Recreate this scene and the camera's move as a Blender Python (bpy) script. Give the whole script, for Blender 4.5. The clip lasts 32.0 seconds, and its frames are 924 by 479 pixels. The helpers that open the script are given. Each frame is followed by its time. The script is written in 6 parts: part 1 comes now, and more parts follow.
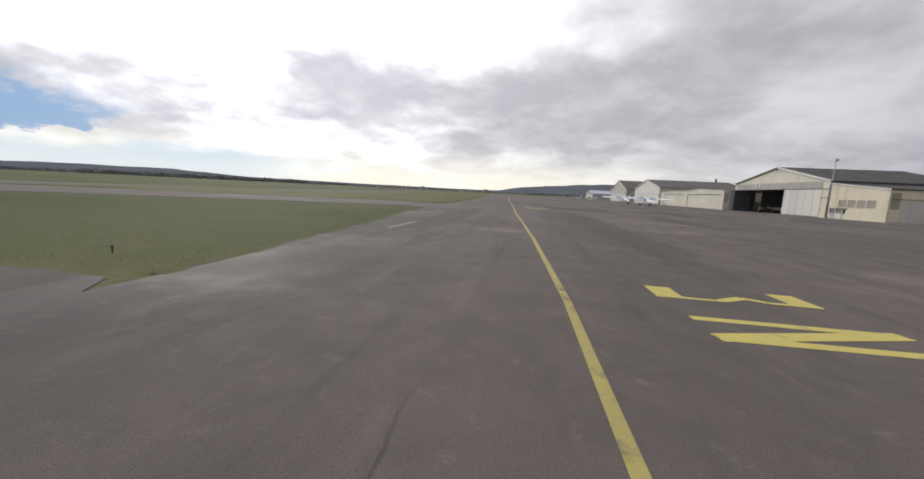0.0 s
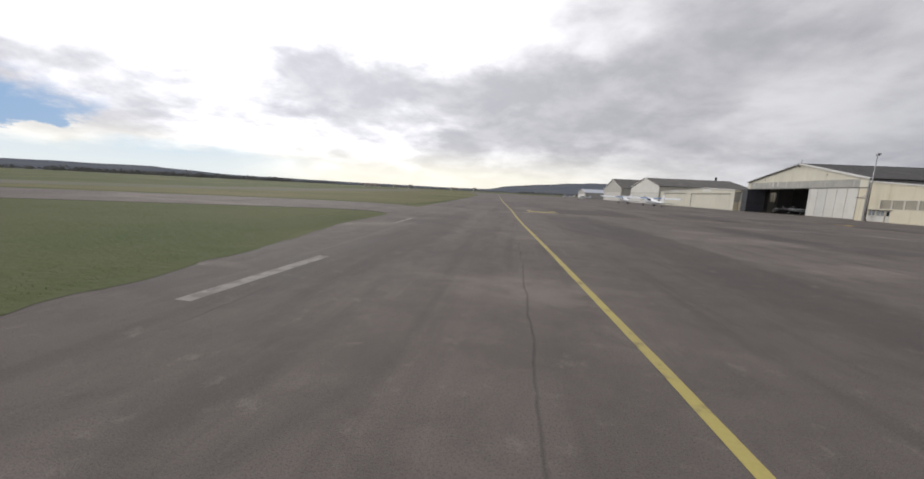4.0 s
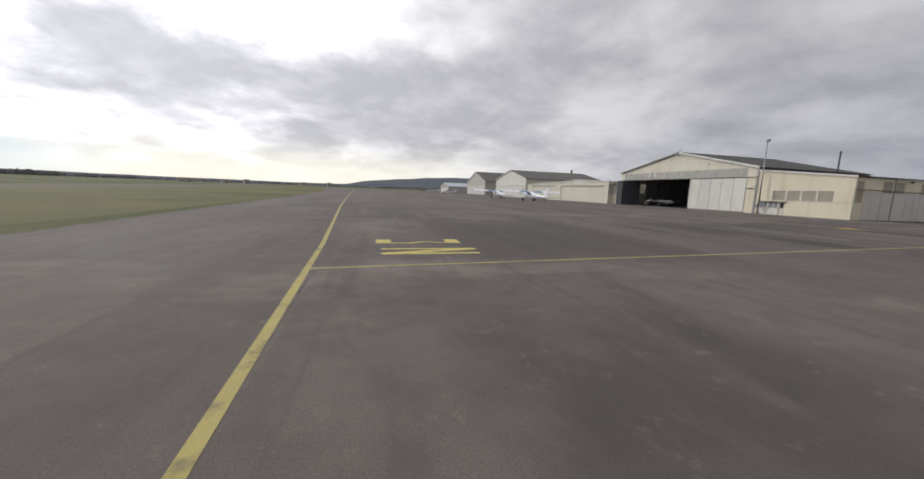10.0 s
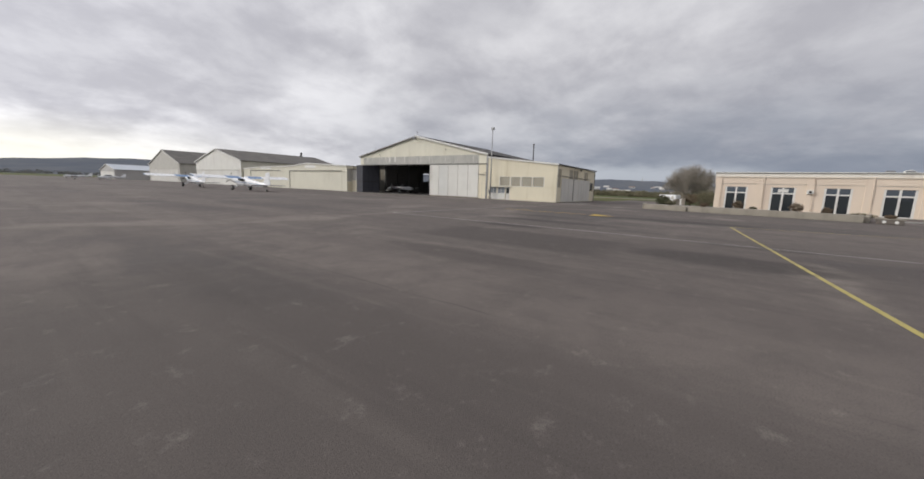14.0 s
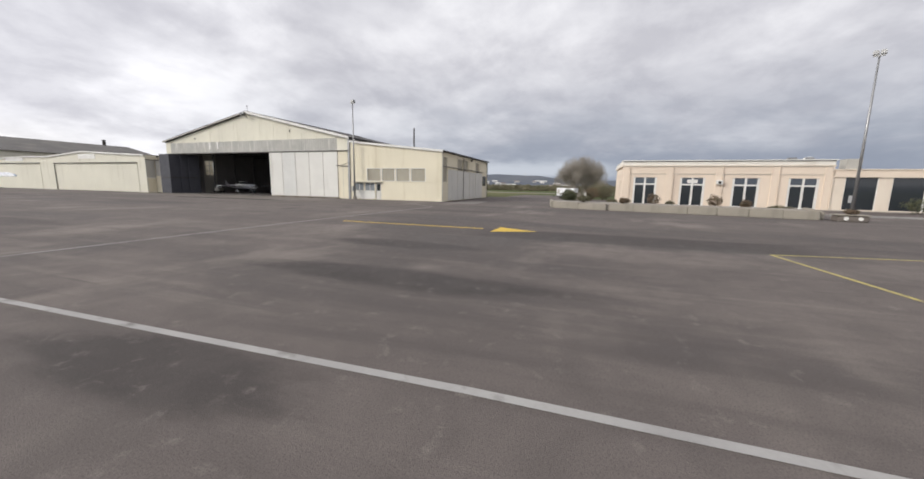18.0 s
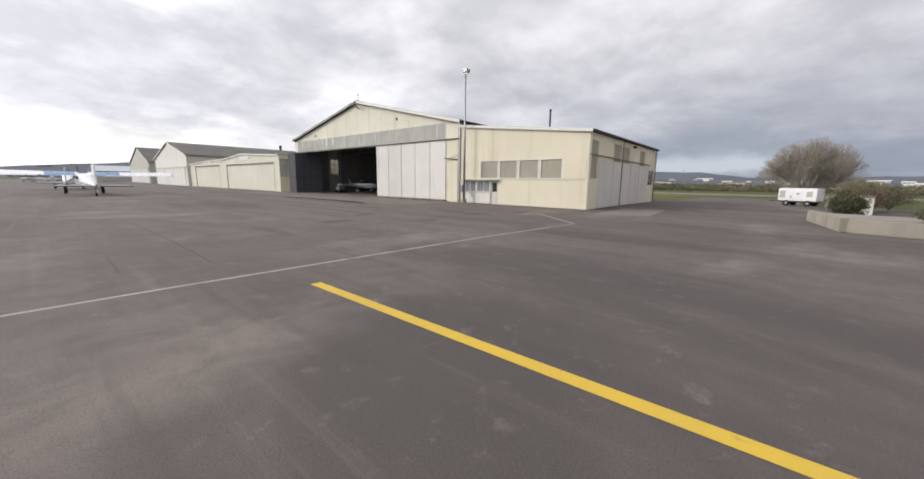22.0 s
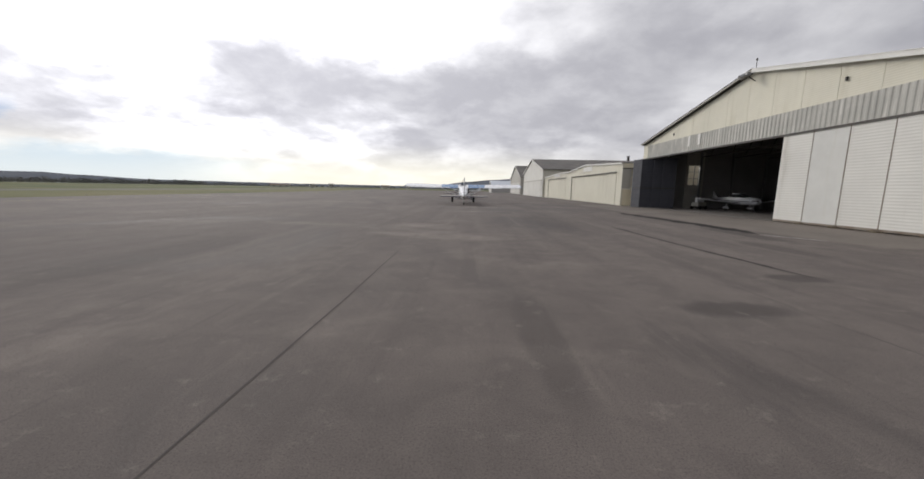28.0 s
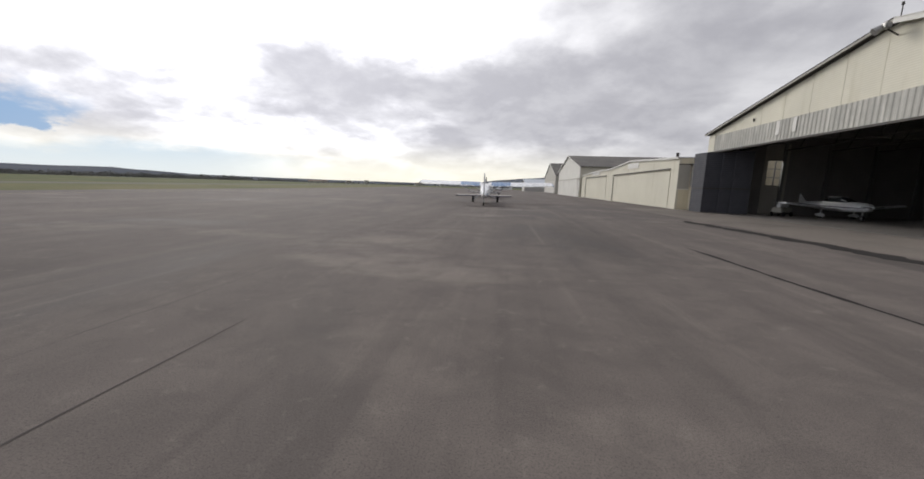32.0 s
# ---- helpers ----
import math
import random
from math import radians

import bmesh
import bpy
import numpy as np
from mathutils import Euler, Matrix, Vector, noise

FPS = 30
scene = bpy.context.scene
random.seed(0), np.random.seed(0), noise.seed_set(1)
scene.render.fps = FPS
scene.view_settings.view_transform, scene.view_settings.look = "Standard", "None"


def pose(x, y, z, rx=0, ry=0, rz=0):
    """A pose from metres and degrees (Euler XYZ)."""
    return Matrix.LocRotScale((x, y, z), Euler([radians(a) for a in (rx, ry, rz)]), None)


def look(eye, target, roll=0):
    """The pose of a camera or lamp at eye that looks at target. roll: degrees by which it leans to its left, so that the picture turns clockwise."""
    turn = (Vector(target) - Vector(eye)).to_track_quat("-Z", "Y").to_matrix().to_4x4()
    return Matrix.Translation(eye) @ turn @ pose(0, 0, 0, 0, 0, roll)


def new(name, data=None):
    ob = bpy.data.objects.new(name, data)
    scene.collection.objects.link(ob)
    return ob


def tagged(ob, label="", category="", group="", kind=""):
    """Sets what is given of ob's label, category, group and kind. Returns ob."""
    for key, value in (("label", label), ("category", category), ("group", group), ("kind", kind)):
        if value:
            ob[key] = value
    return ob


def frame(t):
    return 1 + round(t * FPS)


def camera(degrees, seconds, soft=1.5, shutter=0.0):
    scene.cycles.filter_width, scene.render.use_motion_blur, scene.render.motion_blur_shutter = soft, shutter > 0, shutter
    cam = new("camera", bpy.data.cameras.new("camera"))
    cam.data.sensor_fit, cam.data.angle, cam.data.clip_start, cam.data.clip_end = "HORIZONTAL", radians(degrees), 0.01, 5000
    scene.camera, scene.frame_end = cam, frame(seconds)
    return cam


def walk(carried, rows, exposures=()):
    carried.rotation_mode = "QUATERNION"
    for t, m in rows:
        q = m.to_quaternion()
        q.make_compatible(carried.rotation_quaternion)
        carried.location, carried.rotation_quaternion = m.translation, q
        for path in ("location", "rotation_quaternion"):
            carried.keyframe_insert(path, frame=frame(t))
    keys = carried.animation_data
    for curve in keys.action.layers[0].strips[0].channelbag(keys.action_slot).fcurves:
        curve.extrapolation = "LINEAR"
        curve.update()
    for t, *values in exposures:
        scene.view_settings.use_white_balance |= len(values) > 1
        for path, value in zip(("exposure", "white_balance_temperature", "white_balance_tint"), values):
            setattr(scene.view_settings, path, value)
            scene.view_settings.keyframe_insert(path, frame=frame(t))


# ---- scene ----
# ---- camera ----
cam = camera(104.4, 32.0, soft=1.7)
PATH = [
    (0.0, -61.23, -101.49, 1.90, 82.25, -2.80, 9.62),
    (0.5, -61.40, -99.72, 1.90, 82.22, -2.78, 8.99),
    (1.0, -61.58, -97.98, 1.90, 82.21, -2.78, 7.14),
    (1.5, -61.75, -96.37, 1.90, 82.18, -2.79, 6.91),
    (2.0, -61.92, -94.90, 1.90, 82.14, -2.81, 7.38),
    (2.5, -62.08, -93.56, 1.90, 82.12, -2.85, 7.34),
    (3.0, -62.23, -92.34, 1.90, 82.13, -2.89, 7.07),
    (3.5, -62.37, -91.21, 1.90, 82.15, -2.92, 7.39),
    (4.0, -62.49, -90.10, 1.90, 82.12, -2.88, 7.90),
    (4.5, -62.62, -88.93, 1.90, 82.09, -2.83, 8.44),
    (5.0, -62.75, -87.59, 1.90, 82.11, -2.81, 8.87),
    (5.5, -62.89, -85.97, 1.90, 82.16, -2.81, 9.07),
    (6.0, -63.02, -84.01, 1.90, 82.21, -2.79, 8.82),
    (6.5, -63.11, -81.71, 1.90, 82.24, -2.76, 7.87),
    (7.0, -63.15, -79.11, 1.90, 82.28, -2.71, 6.03),
    (7.5, -63.08, -76.27, 1.90, 82.29, -2.64, 3.68),
    (8.0, -62.90, -73.30, 1.90, 82.27, -2.54, 1.09),
    (8.5, -62.58, -70.30, 1.90, 82.27, -2.46, -1.87),
    (9.0, -62.12, -67.42, 1.90, 82.28, -2.39, -5.46),
    (9.5, -61.54, -64.81, 1.90, 82.29, -2.30, -9.60),
    (10.0, -60.87, -62.52, 1.90, 82.24, -2.19, -13.90),
    (10.5, -60.14, -60.46, 1.90, 82.10, -2.04, -18.56),
    (11.0, -59.45, -58.65, 1.90, 81.89, -1.89, -23.13),
    (11.5, -58.81, -57.06, 1.90, 81.67, -1.81, -27.79),
    (12.0, -58.23, -55.55, 1.90, 81.46, -1.81, -32.45),
    (12.5, -57.45, -53.95, 1.90, 81.34, -1.87, -37.50),
    (13.0, -56.28, -52.34, 1.90, 81.29, -1.91, -42.93),
    (13.5, -54.70, -50.86, 1.90, 81.37, -1.93, -48.53),
    (14.0, -52.79, -49.59, 1.90, 81.64, -1.91, -54.17),
    (14.5, -50.70, -48.50, 1.90, 81.82, -1.83, -59.39),
    (15.0, -48.58, -47.57, 1.90, 81.79, -1.66, -63.74),
    (15.5, -46.59, -46.84, 1.90, 81.63, -1.45, -68.08),
    (16.0, -44.79, -46.28, 1.90, 81.48, -1.25, -71.19),
    (16.5, -43.16, -45.80, 1.90, 81.38, -1.10, -73.07),
    (17.0, -41.62, -45.45, 1.90, 81.33, -1.02, -73.65),
    (17.5, -40.04, -45.19, 1.90, 81.35, -0.97, -72.88),
    (18.0, -38.36, -44.93, 1.90, 81.42, -0.94, -70.78),
    (18.5, -36.57, -44.45, 1.90, 81.40, -0.91, -68.41),
    (19.0, -34.75, -43.72, 1.90, 81.29, -0.88, -65.98),
    (19.5, -33.00, -42.93, 1.90, 81.12, -0.82, -63.70),
    (20.0, -31.39, -42.25, 1.90, 80.97, -0.76, -61.27),
    (20.5, -29.93, -41.67, 1.90, 80.83, -0.71, -58.65),
    (21.0, -28.58, -41.08, 1.90, 80.74, -0.68, -56.08),
    (21.5, -27.31, -40.28, 1.90, 80.77, -0.70, -53.07),
    (22.0, -26.16, -39.36, 1.90, 80.91, -0.78, -49.48),
    (22.5, -25.18, -38.41, 1.90, 81.06, -0.92, -45.67),
    (23.0, -24.38, -37.57, 1.90, 81.11, -1.10, -41.59),
    (23.5, -23.85, -36.90, 1.90, 81.09, -1.28, -36.57),
    (24.0, -23.51, -36.50, 1.90, 81.06, -1.40, -31.10),
    (24.5, -23.30, -36.22, 1.90, 81.08, -1.41, -25.53),
    (25.0, -23.13, -35.73, 1.90, 81.15, -1.30, -20.41),
    (25.5, -22.94, -34.98, 1.90, 81.26, -1.15, -15.94),
    (26.0, -22.72, -34.03, 1.90, 81.41, -1.03, -11.75),
    (26.5, -22.45, -32.92, 1.90, 81.59, -0.95, -7.87),
    (27.0, -22.16, -31.81, 1.90, 81.76, -0.93, -4.38),
    (27.5, -21.86, -30.78, 1.90, 81.89, -0.96, -1.32),
    (28.0, -21.60, -29.82, 1.90, 81.95, -1.03, 1.34),
    (28.5, -21.38, -28.87, 1.90, 81.94, -1.12, 3.44),
    (29.0, -21.23, -27.91, 1.90, 81.87, -1.22, 4.68),
    (29.5, -21.10, -26.97, 1.90, 81.74, -1.29, 5.31),
    (30.0, -20.98, -26.09, 1.90, 81.54, -1.34, 6.04),
    (30.5, -20.84, -25.31, 1.90, 81.33, -1.38, 6.55),
    (31.0, -20.67, -24.61, 1.90, 81.23, -1.44, 6.90),
    (31.5, -20.49, -23.96, 1.90, 81.30, -1.55, 6.97),
    (32.0, -20.30, -23.34, 1.90, 81.52, -1.70, 6.73),
]
walk(cam, [(r[0], pose(*r[1:])) for r in PATH], [(0.0, -0.12), (9.0, -0.12), (13.0, -0.02), (17.0, 0.40), (22.0, 0.43), (24.5, 0.22), (26.5, 0.0), (28.0, -0.10), (32.0, -0.12)])

# ---- sky and sun ----
SUN_AZ, SUN_EL = radians(38), radians(27)      # azimuth counted from +y towards -x
SUN_DIR = Vector((-math.sin(SUN_AZ) * math.cos(SUN_EL), math.cos(SUN_AZ) * math.cos(SUN_EL), math.sin(SUN_EL)))


class Nodes:
    """Short hand for building node trees."""

    def __init__(self, tree):
        self.t = tree
        tree.nodes.clear()

    def add(self, kind, **settings):
        n = self.t.nodes.new(kind)
        for key, value in settings.items():
            if key == "operation":
                n.operation = value
            elif key == "data_type":
                n.data_type = value
            elif key == "blend_type":
                n.blend_type = value
        return n

    def link(self, a, b):
        self.t.links.new(a, b)

    def put(self, socket, value):
        if isinstance(value, bpy.types.NodeSocket):
            self.link(value, socket)
        else:
            socket.default_value = value

    def math(self, op, a, b=0.0, c=0.0):
        n = self.add("ShaderNodeMath", operation=op)
        self.put(n.inputs[0], a)
        self.put(n.inputs[1], b)
        self.put(n.inputs[2], c)
        return n.outputs[0]

    def vmath(self, op, a, b=(0, 0, 0)):
        n = self.add("ShaderNodeVectorMath", operation=op)
        self.put(n.inputs[0], a)
        self.put(n.inputs[1], b)
        return n.outputs["Value"] if op in ("DOT_PRODUCT", "LENGTH") else n.outputs[0]

    def noise(self, vector, scale, detail=4.0, rough=0.55, warp=0.0):
        n = self.add("ShaderNodeTexNoise")
        self.link(vector, n.inputs["Vector"])
        n.inputs["Scale"].default_value, n.inputs["Detail"].default_value = scale, detail
        n.inputs["Roughness"].default_value, n.inputs["Distortion"].default_value = rough, warp
        return n.outputs["Fac"]

    def step(self, value, lo, hi, out_lo=0.0, out_hi=1.0):
        n = self.add("ShaderNodeMapRange")
        n.interpolation_type = "SMOOTHSTEP"
        self.put(n.inputs[0], value)
        for i, v in enumerate((lo, hi, out_lo, out_hi)):
            n.inputs[i + 1].default_value = v
        return n.outputs[0]

    def mix(self, fac, a, b, blend="MIX"):
        n = self.add("ShaderNodeMix", data_type="RGBA", blend_type=blend)
        self.put(n.inputs[0], fac)
        self.put(n.inputs[6], a if isinstance(a, bpy.types.NodeSocket) else (*a, 1.0))
        self.put(n.inputs[7], b if isinstance(b, bpy.types.NodeSocket) else (*b, 1.0))
        return n.outputs[2]


world = bpy.data.worlds.new("overcast_sky")
scene.world = world
world.use_nodes = True
w = Nodes(world.node_tree)
coord = w.add("ShaderNodeTexCoord").outputs["Generated"]
d = w.vmath("NORMALIZE", coord)
sep = w.add("ShaderNodeSeparateXYZ")
w.link(d, sep.inputs[0])
up = w.math("MAXIMUM", sep.outputs[2], 0.0)
flat = w.math("DIVIDE", 1.0, w.math("ADD", up, 0.30))
comb = w.add("ShaderNodeCombineXYZ")
w.link(w.math("MULTIPLY", sep.outputs[0], flat), comb.inputs[0])
w.link(w.math("MULTIPLY", sep.outputs[1], flat), comb.inputs[1])
cloud_at = comb.outputs[0]
big = w.noise(cloud_at, 0.75, 3.0, 0.5, 0.2)
fine = w.noise(cloud_at, 2.2, 8.0, 0.56, 0.15)
dens = w.math("ADD", w.math("MULTIPLY", big, 0.50), w.math("MULTIPLY", fine, 0.60))
# a long grey bank over the taxiway, thinner veil above it and towards the west
rolling = w.math("ADD", sep.outputs[2], w.math("MULTIPLY", w.math("SUBTRACT", w.noise(w.vmath("MULTIPLY", d, (1.0, 1.0, 2.2)), 3.5, 6.0, 0.6), 0.5), 0.14))
bank = w.math("MULTIPLY", w.step(w.vmath("DOT_PRODUCT", d, (-0.17, 0.985, 0.0)), 0.70, 0.86), w.math("MULTIPLY", w.step(rolling, 0.085, 0.150), w.step(rolling, 0.25, 0.36, 1.0, 0.0)))
veil = w.math("MULTIPLY", w.step(w.vmath("DOT_PRODUCT", d, (-0.42, 0.907, 0.0)), 0.62, 0.86), w.step(rolling, 0.28, 0.40))
west = w.math("MULTIPLY", w.step(w.vmath("DOT_PRODUCT", d, (-0.90, 0.435, 0.0)), 0.80, 0.93), w.step(rolling, 0.17, 0.25))
dens = w.math("ADD", dens, w.math("SUBTRACT", w.math("MULTIPLY", bank, 0.075), w.math("MULTIPLY", w.math("MAXIMUM", veil, west), 0.14)))
thick = w.step(dens, 0.38, 0.65)
toward = w.math("MAXIMUM", w.vmath("DOT_PRODUCT", d, tuple(SUN_DIR)), 0.0)
glow = w.math("POWER", toward, 9.0)
halo = w.math("POWER", toward, 2.0)
# cloud: light grey veil to darker bellies, brighter towards the hidden sun
cloud = w.mix(thick, (0.705, 0.702, 0.730), (0.425, 0.424, 0.464))
lumps = w.step(w.noise(cloud_at, 4.2, 9.0, 0.60, 0.25), 0.32, 0.68, 0.0, 0.34)
cloud = w.mix(w.math("MULTIPLY", lumps, w.math("SUBTRACT", 1.15, thick)), cloud, (0.80, 0.80, 0.82))
cloud = w.mix(w.math("MULTIPLY", w.step(w.noise(cloud_at, 3.1, 9.0, 0.60, 0.25), 0.40, 0.66, 0.0, 0.42), thick), cloud, (0.66, 0.66, 0.69))
away = w.step(w.vmath("DOT_PRODUCT", d, (0.88, -0.475, 0.0)), -0.15, 0.85)
low = w.step(sep.outputs[2], 0.02, 0.34, 1.0, 0.0)
layers = w.step(w.noise(w.vmath("MULTIPLY", d, (1.0, 1.0, 3.4)), 3.2, 6.0, 0.58, 0.3), 0.36, 0.62, 0.58, 0.90)
cloud = w.mix(w.math("MULTIPLY", w.math("MULTIPLY", away, low), layers), cloud, (0.195, 0.228, 0.292))
# a pale break low under the slate clouds, away from the sun
torn = w.math("ADD", sep.outputs[2], w.math("MULTIPLY", w.math("SUBTRACT", w.noise(w.vmath("MULTIPLY", d, (1.0, 1.0, 2.6)), 6.0, 6.0, 0.6), 0.5), 0.05))
break_at = w.math("MULTIPLY", w.step(w.vmath("DOT_PRODUCT", d, (0.985, 0.174, 0.0)), 0.955, 0.990), w.math("MULTIPLY", w.step(torn, 0.015, 0.035), w.step(torn, 0.050, 0.075, 1.0, 0.0)))
cloud = w.mix(w.math("MULTIPLY", break_at, 0.75), cloud, (0.50, 0.53, 0.58))
lift = w.math("ADD", 1.0, w.math("ADD", w.math("MULTIPLY", halo, w.math("SUBTRACT", 0.90, w.math("MULTIPLY", thick, 0.42))), w.math("MULTIPLY", glow, w.math("SUBTRACT", 1.9, w.math("MULTIPLY", thick, 1.55)))))
lifted = w.vmath("SCALE", cloud)
w.link(lift, lifted.node.inputs["Scale"])
# warm strip under the cloud deck towards the sun
strip = w.math("MULTIPLY", w.step(sep.outputs[2], 0.01, 0.13, 1.0, 0.0), w.step(w.vmath("DOT_PRODUCT", d, (-0.50, 0.866, 0.0)), 0.45, 0.95))
warm = w.mix(w.math("MULTIPLY", strip, 0.8), lifted, (1.22, 1.17, 0.98))
# blue gap, with the clear sky behind it
sky = w.add("ShaderNodeTexSky")
sky.sky_type, sky.sun_disc = "NISHITA", False
sky.sun_elevation, sky.sun_rotation = SUN_EL, -SUN_AZ
blue = w.vmath("SCALE", sky.outputs[0])
blue.node.inputs["Scale"].default_value = 0.05
ruffle = w.math("MULTIPLY", w.math("SUBTRACT", w.noise(w.vmath("MULTIPLY", d, (1.0, 1.0, 2.4)), 9.0, 7.0, 0.62), 0.5), 0.16)
level = w.math("ADD", sep.outputs[2], ruffle)
side = w.step(w.math("ADD", w.vmath("DOT_PRODUCT", d, (-0.966, 0.259, 0.0)), ruffle), 0.905, 0.950)
gap = w.math("MULTIPLY", side, w.math("MULTIPLY", w.step(level, 0.080, 0.096), w.step(level, 0.125, 0.165, 1.0, 0.0)))
clear = w.mix(0.25, (0.27, 0.49, 0.84), blue)
ragged = w.math("ADD", sep.outputs[2], w.math("MULTIPLY", w.math("SUBTRACT", w.noise(w.vmath("MULTIPLY", d, (1.0, 1.0, 3.0)), 3.0, 6.0, 0.6), 0.5), 0.10))
band = w.math("MULTIPLY", w.step(ragged, 0.048, 0.075, 1.0, 0.0), w.step(w.vmath("DOT_PRODUCT", d, (-0.906, 0.423, 0.0)), 0.76, 0.95))
pale = w.mix(w.step(sep.outputs[2], 0.0, 0.11), (0.86, 0.93, 0.96), (0.60, 0.77, 0.93))
final = w.mix(w.math("MULTIPLY", band, 0.9), w.mix(gap, warm, clear), pale)
bg = w.add("ShaderNodeBackground")
w.link(final, bg.inputs[0])
bg.inputs[1].default_value = 1.0
wo = w.add("ShaderNodeOutputWorld")
w.link(bg.outputs[0], wo.inputs[0])

sun = new("sun", bpy.data.lights.new("sun", "SUN"))
sun.data.energy, sun.data.angle, sun.data.color = 1.4, radians(16), (1.0, 0.94, 0.85)
sun.matrix_world = look(tuple(SUN_DIR * 300), (0, 0, 0))


# ---- materials ----
def material(name, base, alt=None, rough=0.7, metal=0.0, scale=1.0, spread=0.5, fine=12.0, fine_amount=0.15, bump=0.0, bump_scale=40.0,
             per_piece=0.0, stripes=None, stain=None, stain_scale=0.35, stain_at=(0.55, 0.75), spec=0.4, streak=False):
    """A surface with colour variation at two scales, fine relief and, if wanted, ribs and stains."""
    m = bpy.data.materials.new(name)
    m.use_nodes = True
    n = Nodes(m.node_tree)
    at = n.add("ShaderNodeTexCoord").outputs["Object"]
    col = n.mix(n.step(n.noise(at, scale, 5.0), 0.5 - spread / 2, 0.5 + spread / 2), base, alt or tuple(c * 0.86 for c in base))
    if fine_amount:
        col = n.mix(n.math("MULTIPLY", n.noise(at, fine, 3.0), fine_amount * 2), col, tuple(c * 0.55 for c in base))
    if stain:
        where = at
        if streak:
            where = n.vmath("MULTIPLY", at, (1.0, 1.0, 0.12))
        col = n.mix(n.step(n.noise(where, stain_scale, 6.0, 0.6), *stain_at, 0.0, 0.85), col, stain)
    if per_piece:
        info = n.add("ShaderNodeObjectInfo").outputs["Random"]
        col = n.mix(n.math("MULTIPLY", info, per_piece), col, tuple(c * 0.6 for c in base))
    b = n.add("ShaderNodeBsdfPrincipled")
    n.link(col, b.inputs["Base Color"])
    n.link(n.step(n.noise(at, fine * 0.4, 3.0), 0.2, 0.8, max(rough - 0.12, 0.02), min(rough + 0.12, 1.0)), b.inputs["Roughness"])
    b.inputs["Metallic"].default_value = metal
    b.inputs["Specular IOR Level"].default_value = spec
    height = None
    if bump:
        height = n.math("MULTIPLY", n.noise(at, bump_scale, 4.0), bump)
    if stripes:
        axis, pitch, depth = stripes
        s = n.add("ShaderNodeSeparateXYZ")
        n.link(at, s.inputs[0])
        rib = n.math("MULTIPLY", n.math("SINE", n.math("MULTIPLY", s.outputs["XYZ".index(axis)], 2 * math.pi / pitch)), depth)
        height = n.math("ADD", height, rib) if height is not None else rib
    if height is not None:
        bp = n.add("ShaderNodeBump")
        bp.inputs["Distance"].default_value = 1.0
        n.link(height, bp.inputs["Height"])
        n.link(bp.outputs[0], b.inputs["Normal"])
    out = n.add("ShaderNodeOutputMaterial")
    n.link(b.outputs[0], out.inputs[0])
    return m


# dark stains on the apron: middle, half width across and along, strength
STAINS = ((-39.8, -49.8, 1.5, 3.4, 0.8), (-44.6, -43.6, 0.9, 3.4, 0.5), (-35.6, -51.0, 0.7, 2.6, 0.5),
          (-32.0, -41.2, 0.9, 4.2, 0.95), (-36.1, -40.6, 0.7, 2.4, 0.9), (-28.2, -39.3, 0.8, 3.0, 0.9), (-13.0, -35.4, 1.2, 4.6, 0.55),
          (-8.6, -12.4, 0.7, 3.2, 0.6), (-20.6, -25.3, 0.35, 2.6, 0.4), (-6.6, -36.2, 0.8, 2.4, 0.5), (-10.6, -17.0, 0.7, 2.2, 0.5), (-8.6, -24.0, 0.6, 2.2, 0.55),
          (-30.0, -20.0, 1.2, 5.0, 0.4), (-17.0, -8.0, 1.4, 7.0, 0.4), (-66.2, -72.0, 1.4, 16.0, 0.4), (-56.0, -76.0, 1.8, 20.0, 0.45), (-47.0, -66.0, 1.5, 9.0, 0.5),
          (-17.2, -24.0, 1.1, 0.5, 0.7), (-14.0, -21.6, 0.8, 0.4, 0.7), (-9.1, -25.8, 1.5, 0.4, 0.7), (-5.7, -27.0, 1.0, 0.35, 0.7), (-13.6, -26.5, 0.6, 0.4, 0.6))
# broad darker relaid patches with straighter edges, given the same way
RELAID = ((-53.4, -46.5, 5.0, 7.6, 0.5), (-40.2, -43.2, 2.2, 4.2, 0.6), (-24.1, -46.4, 1.45, 6.0, 0.8))


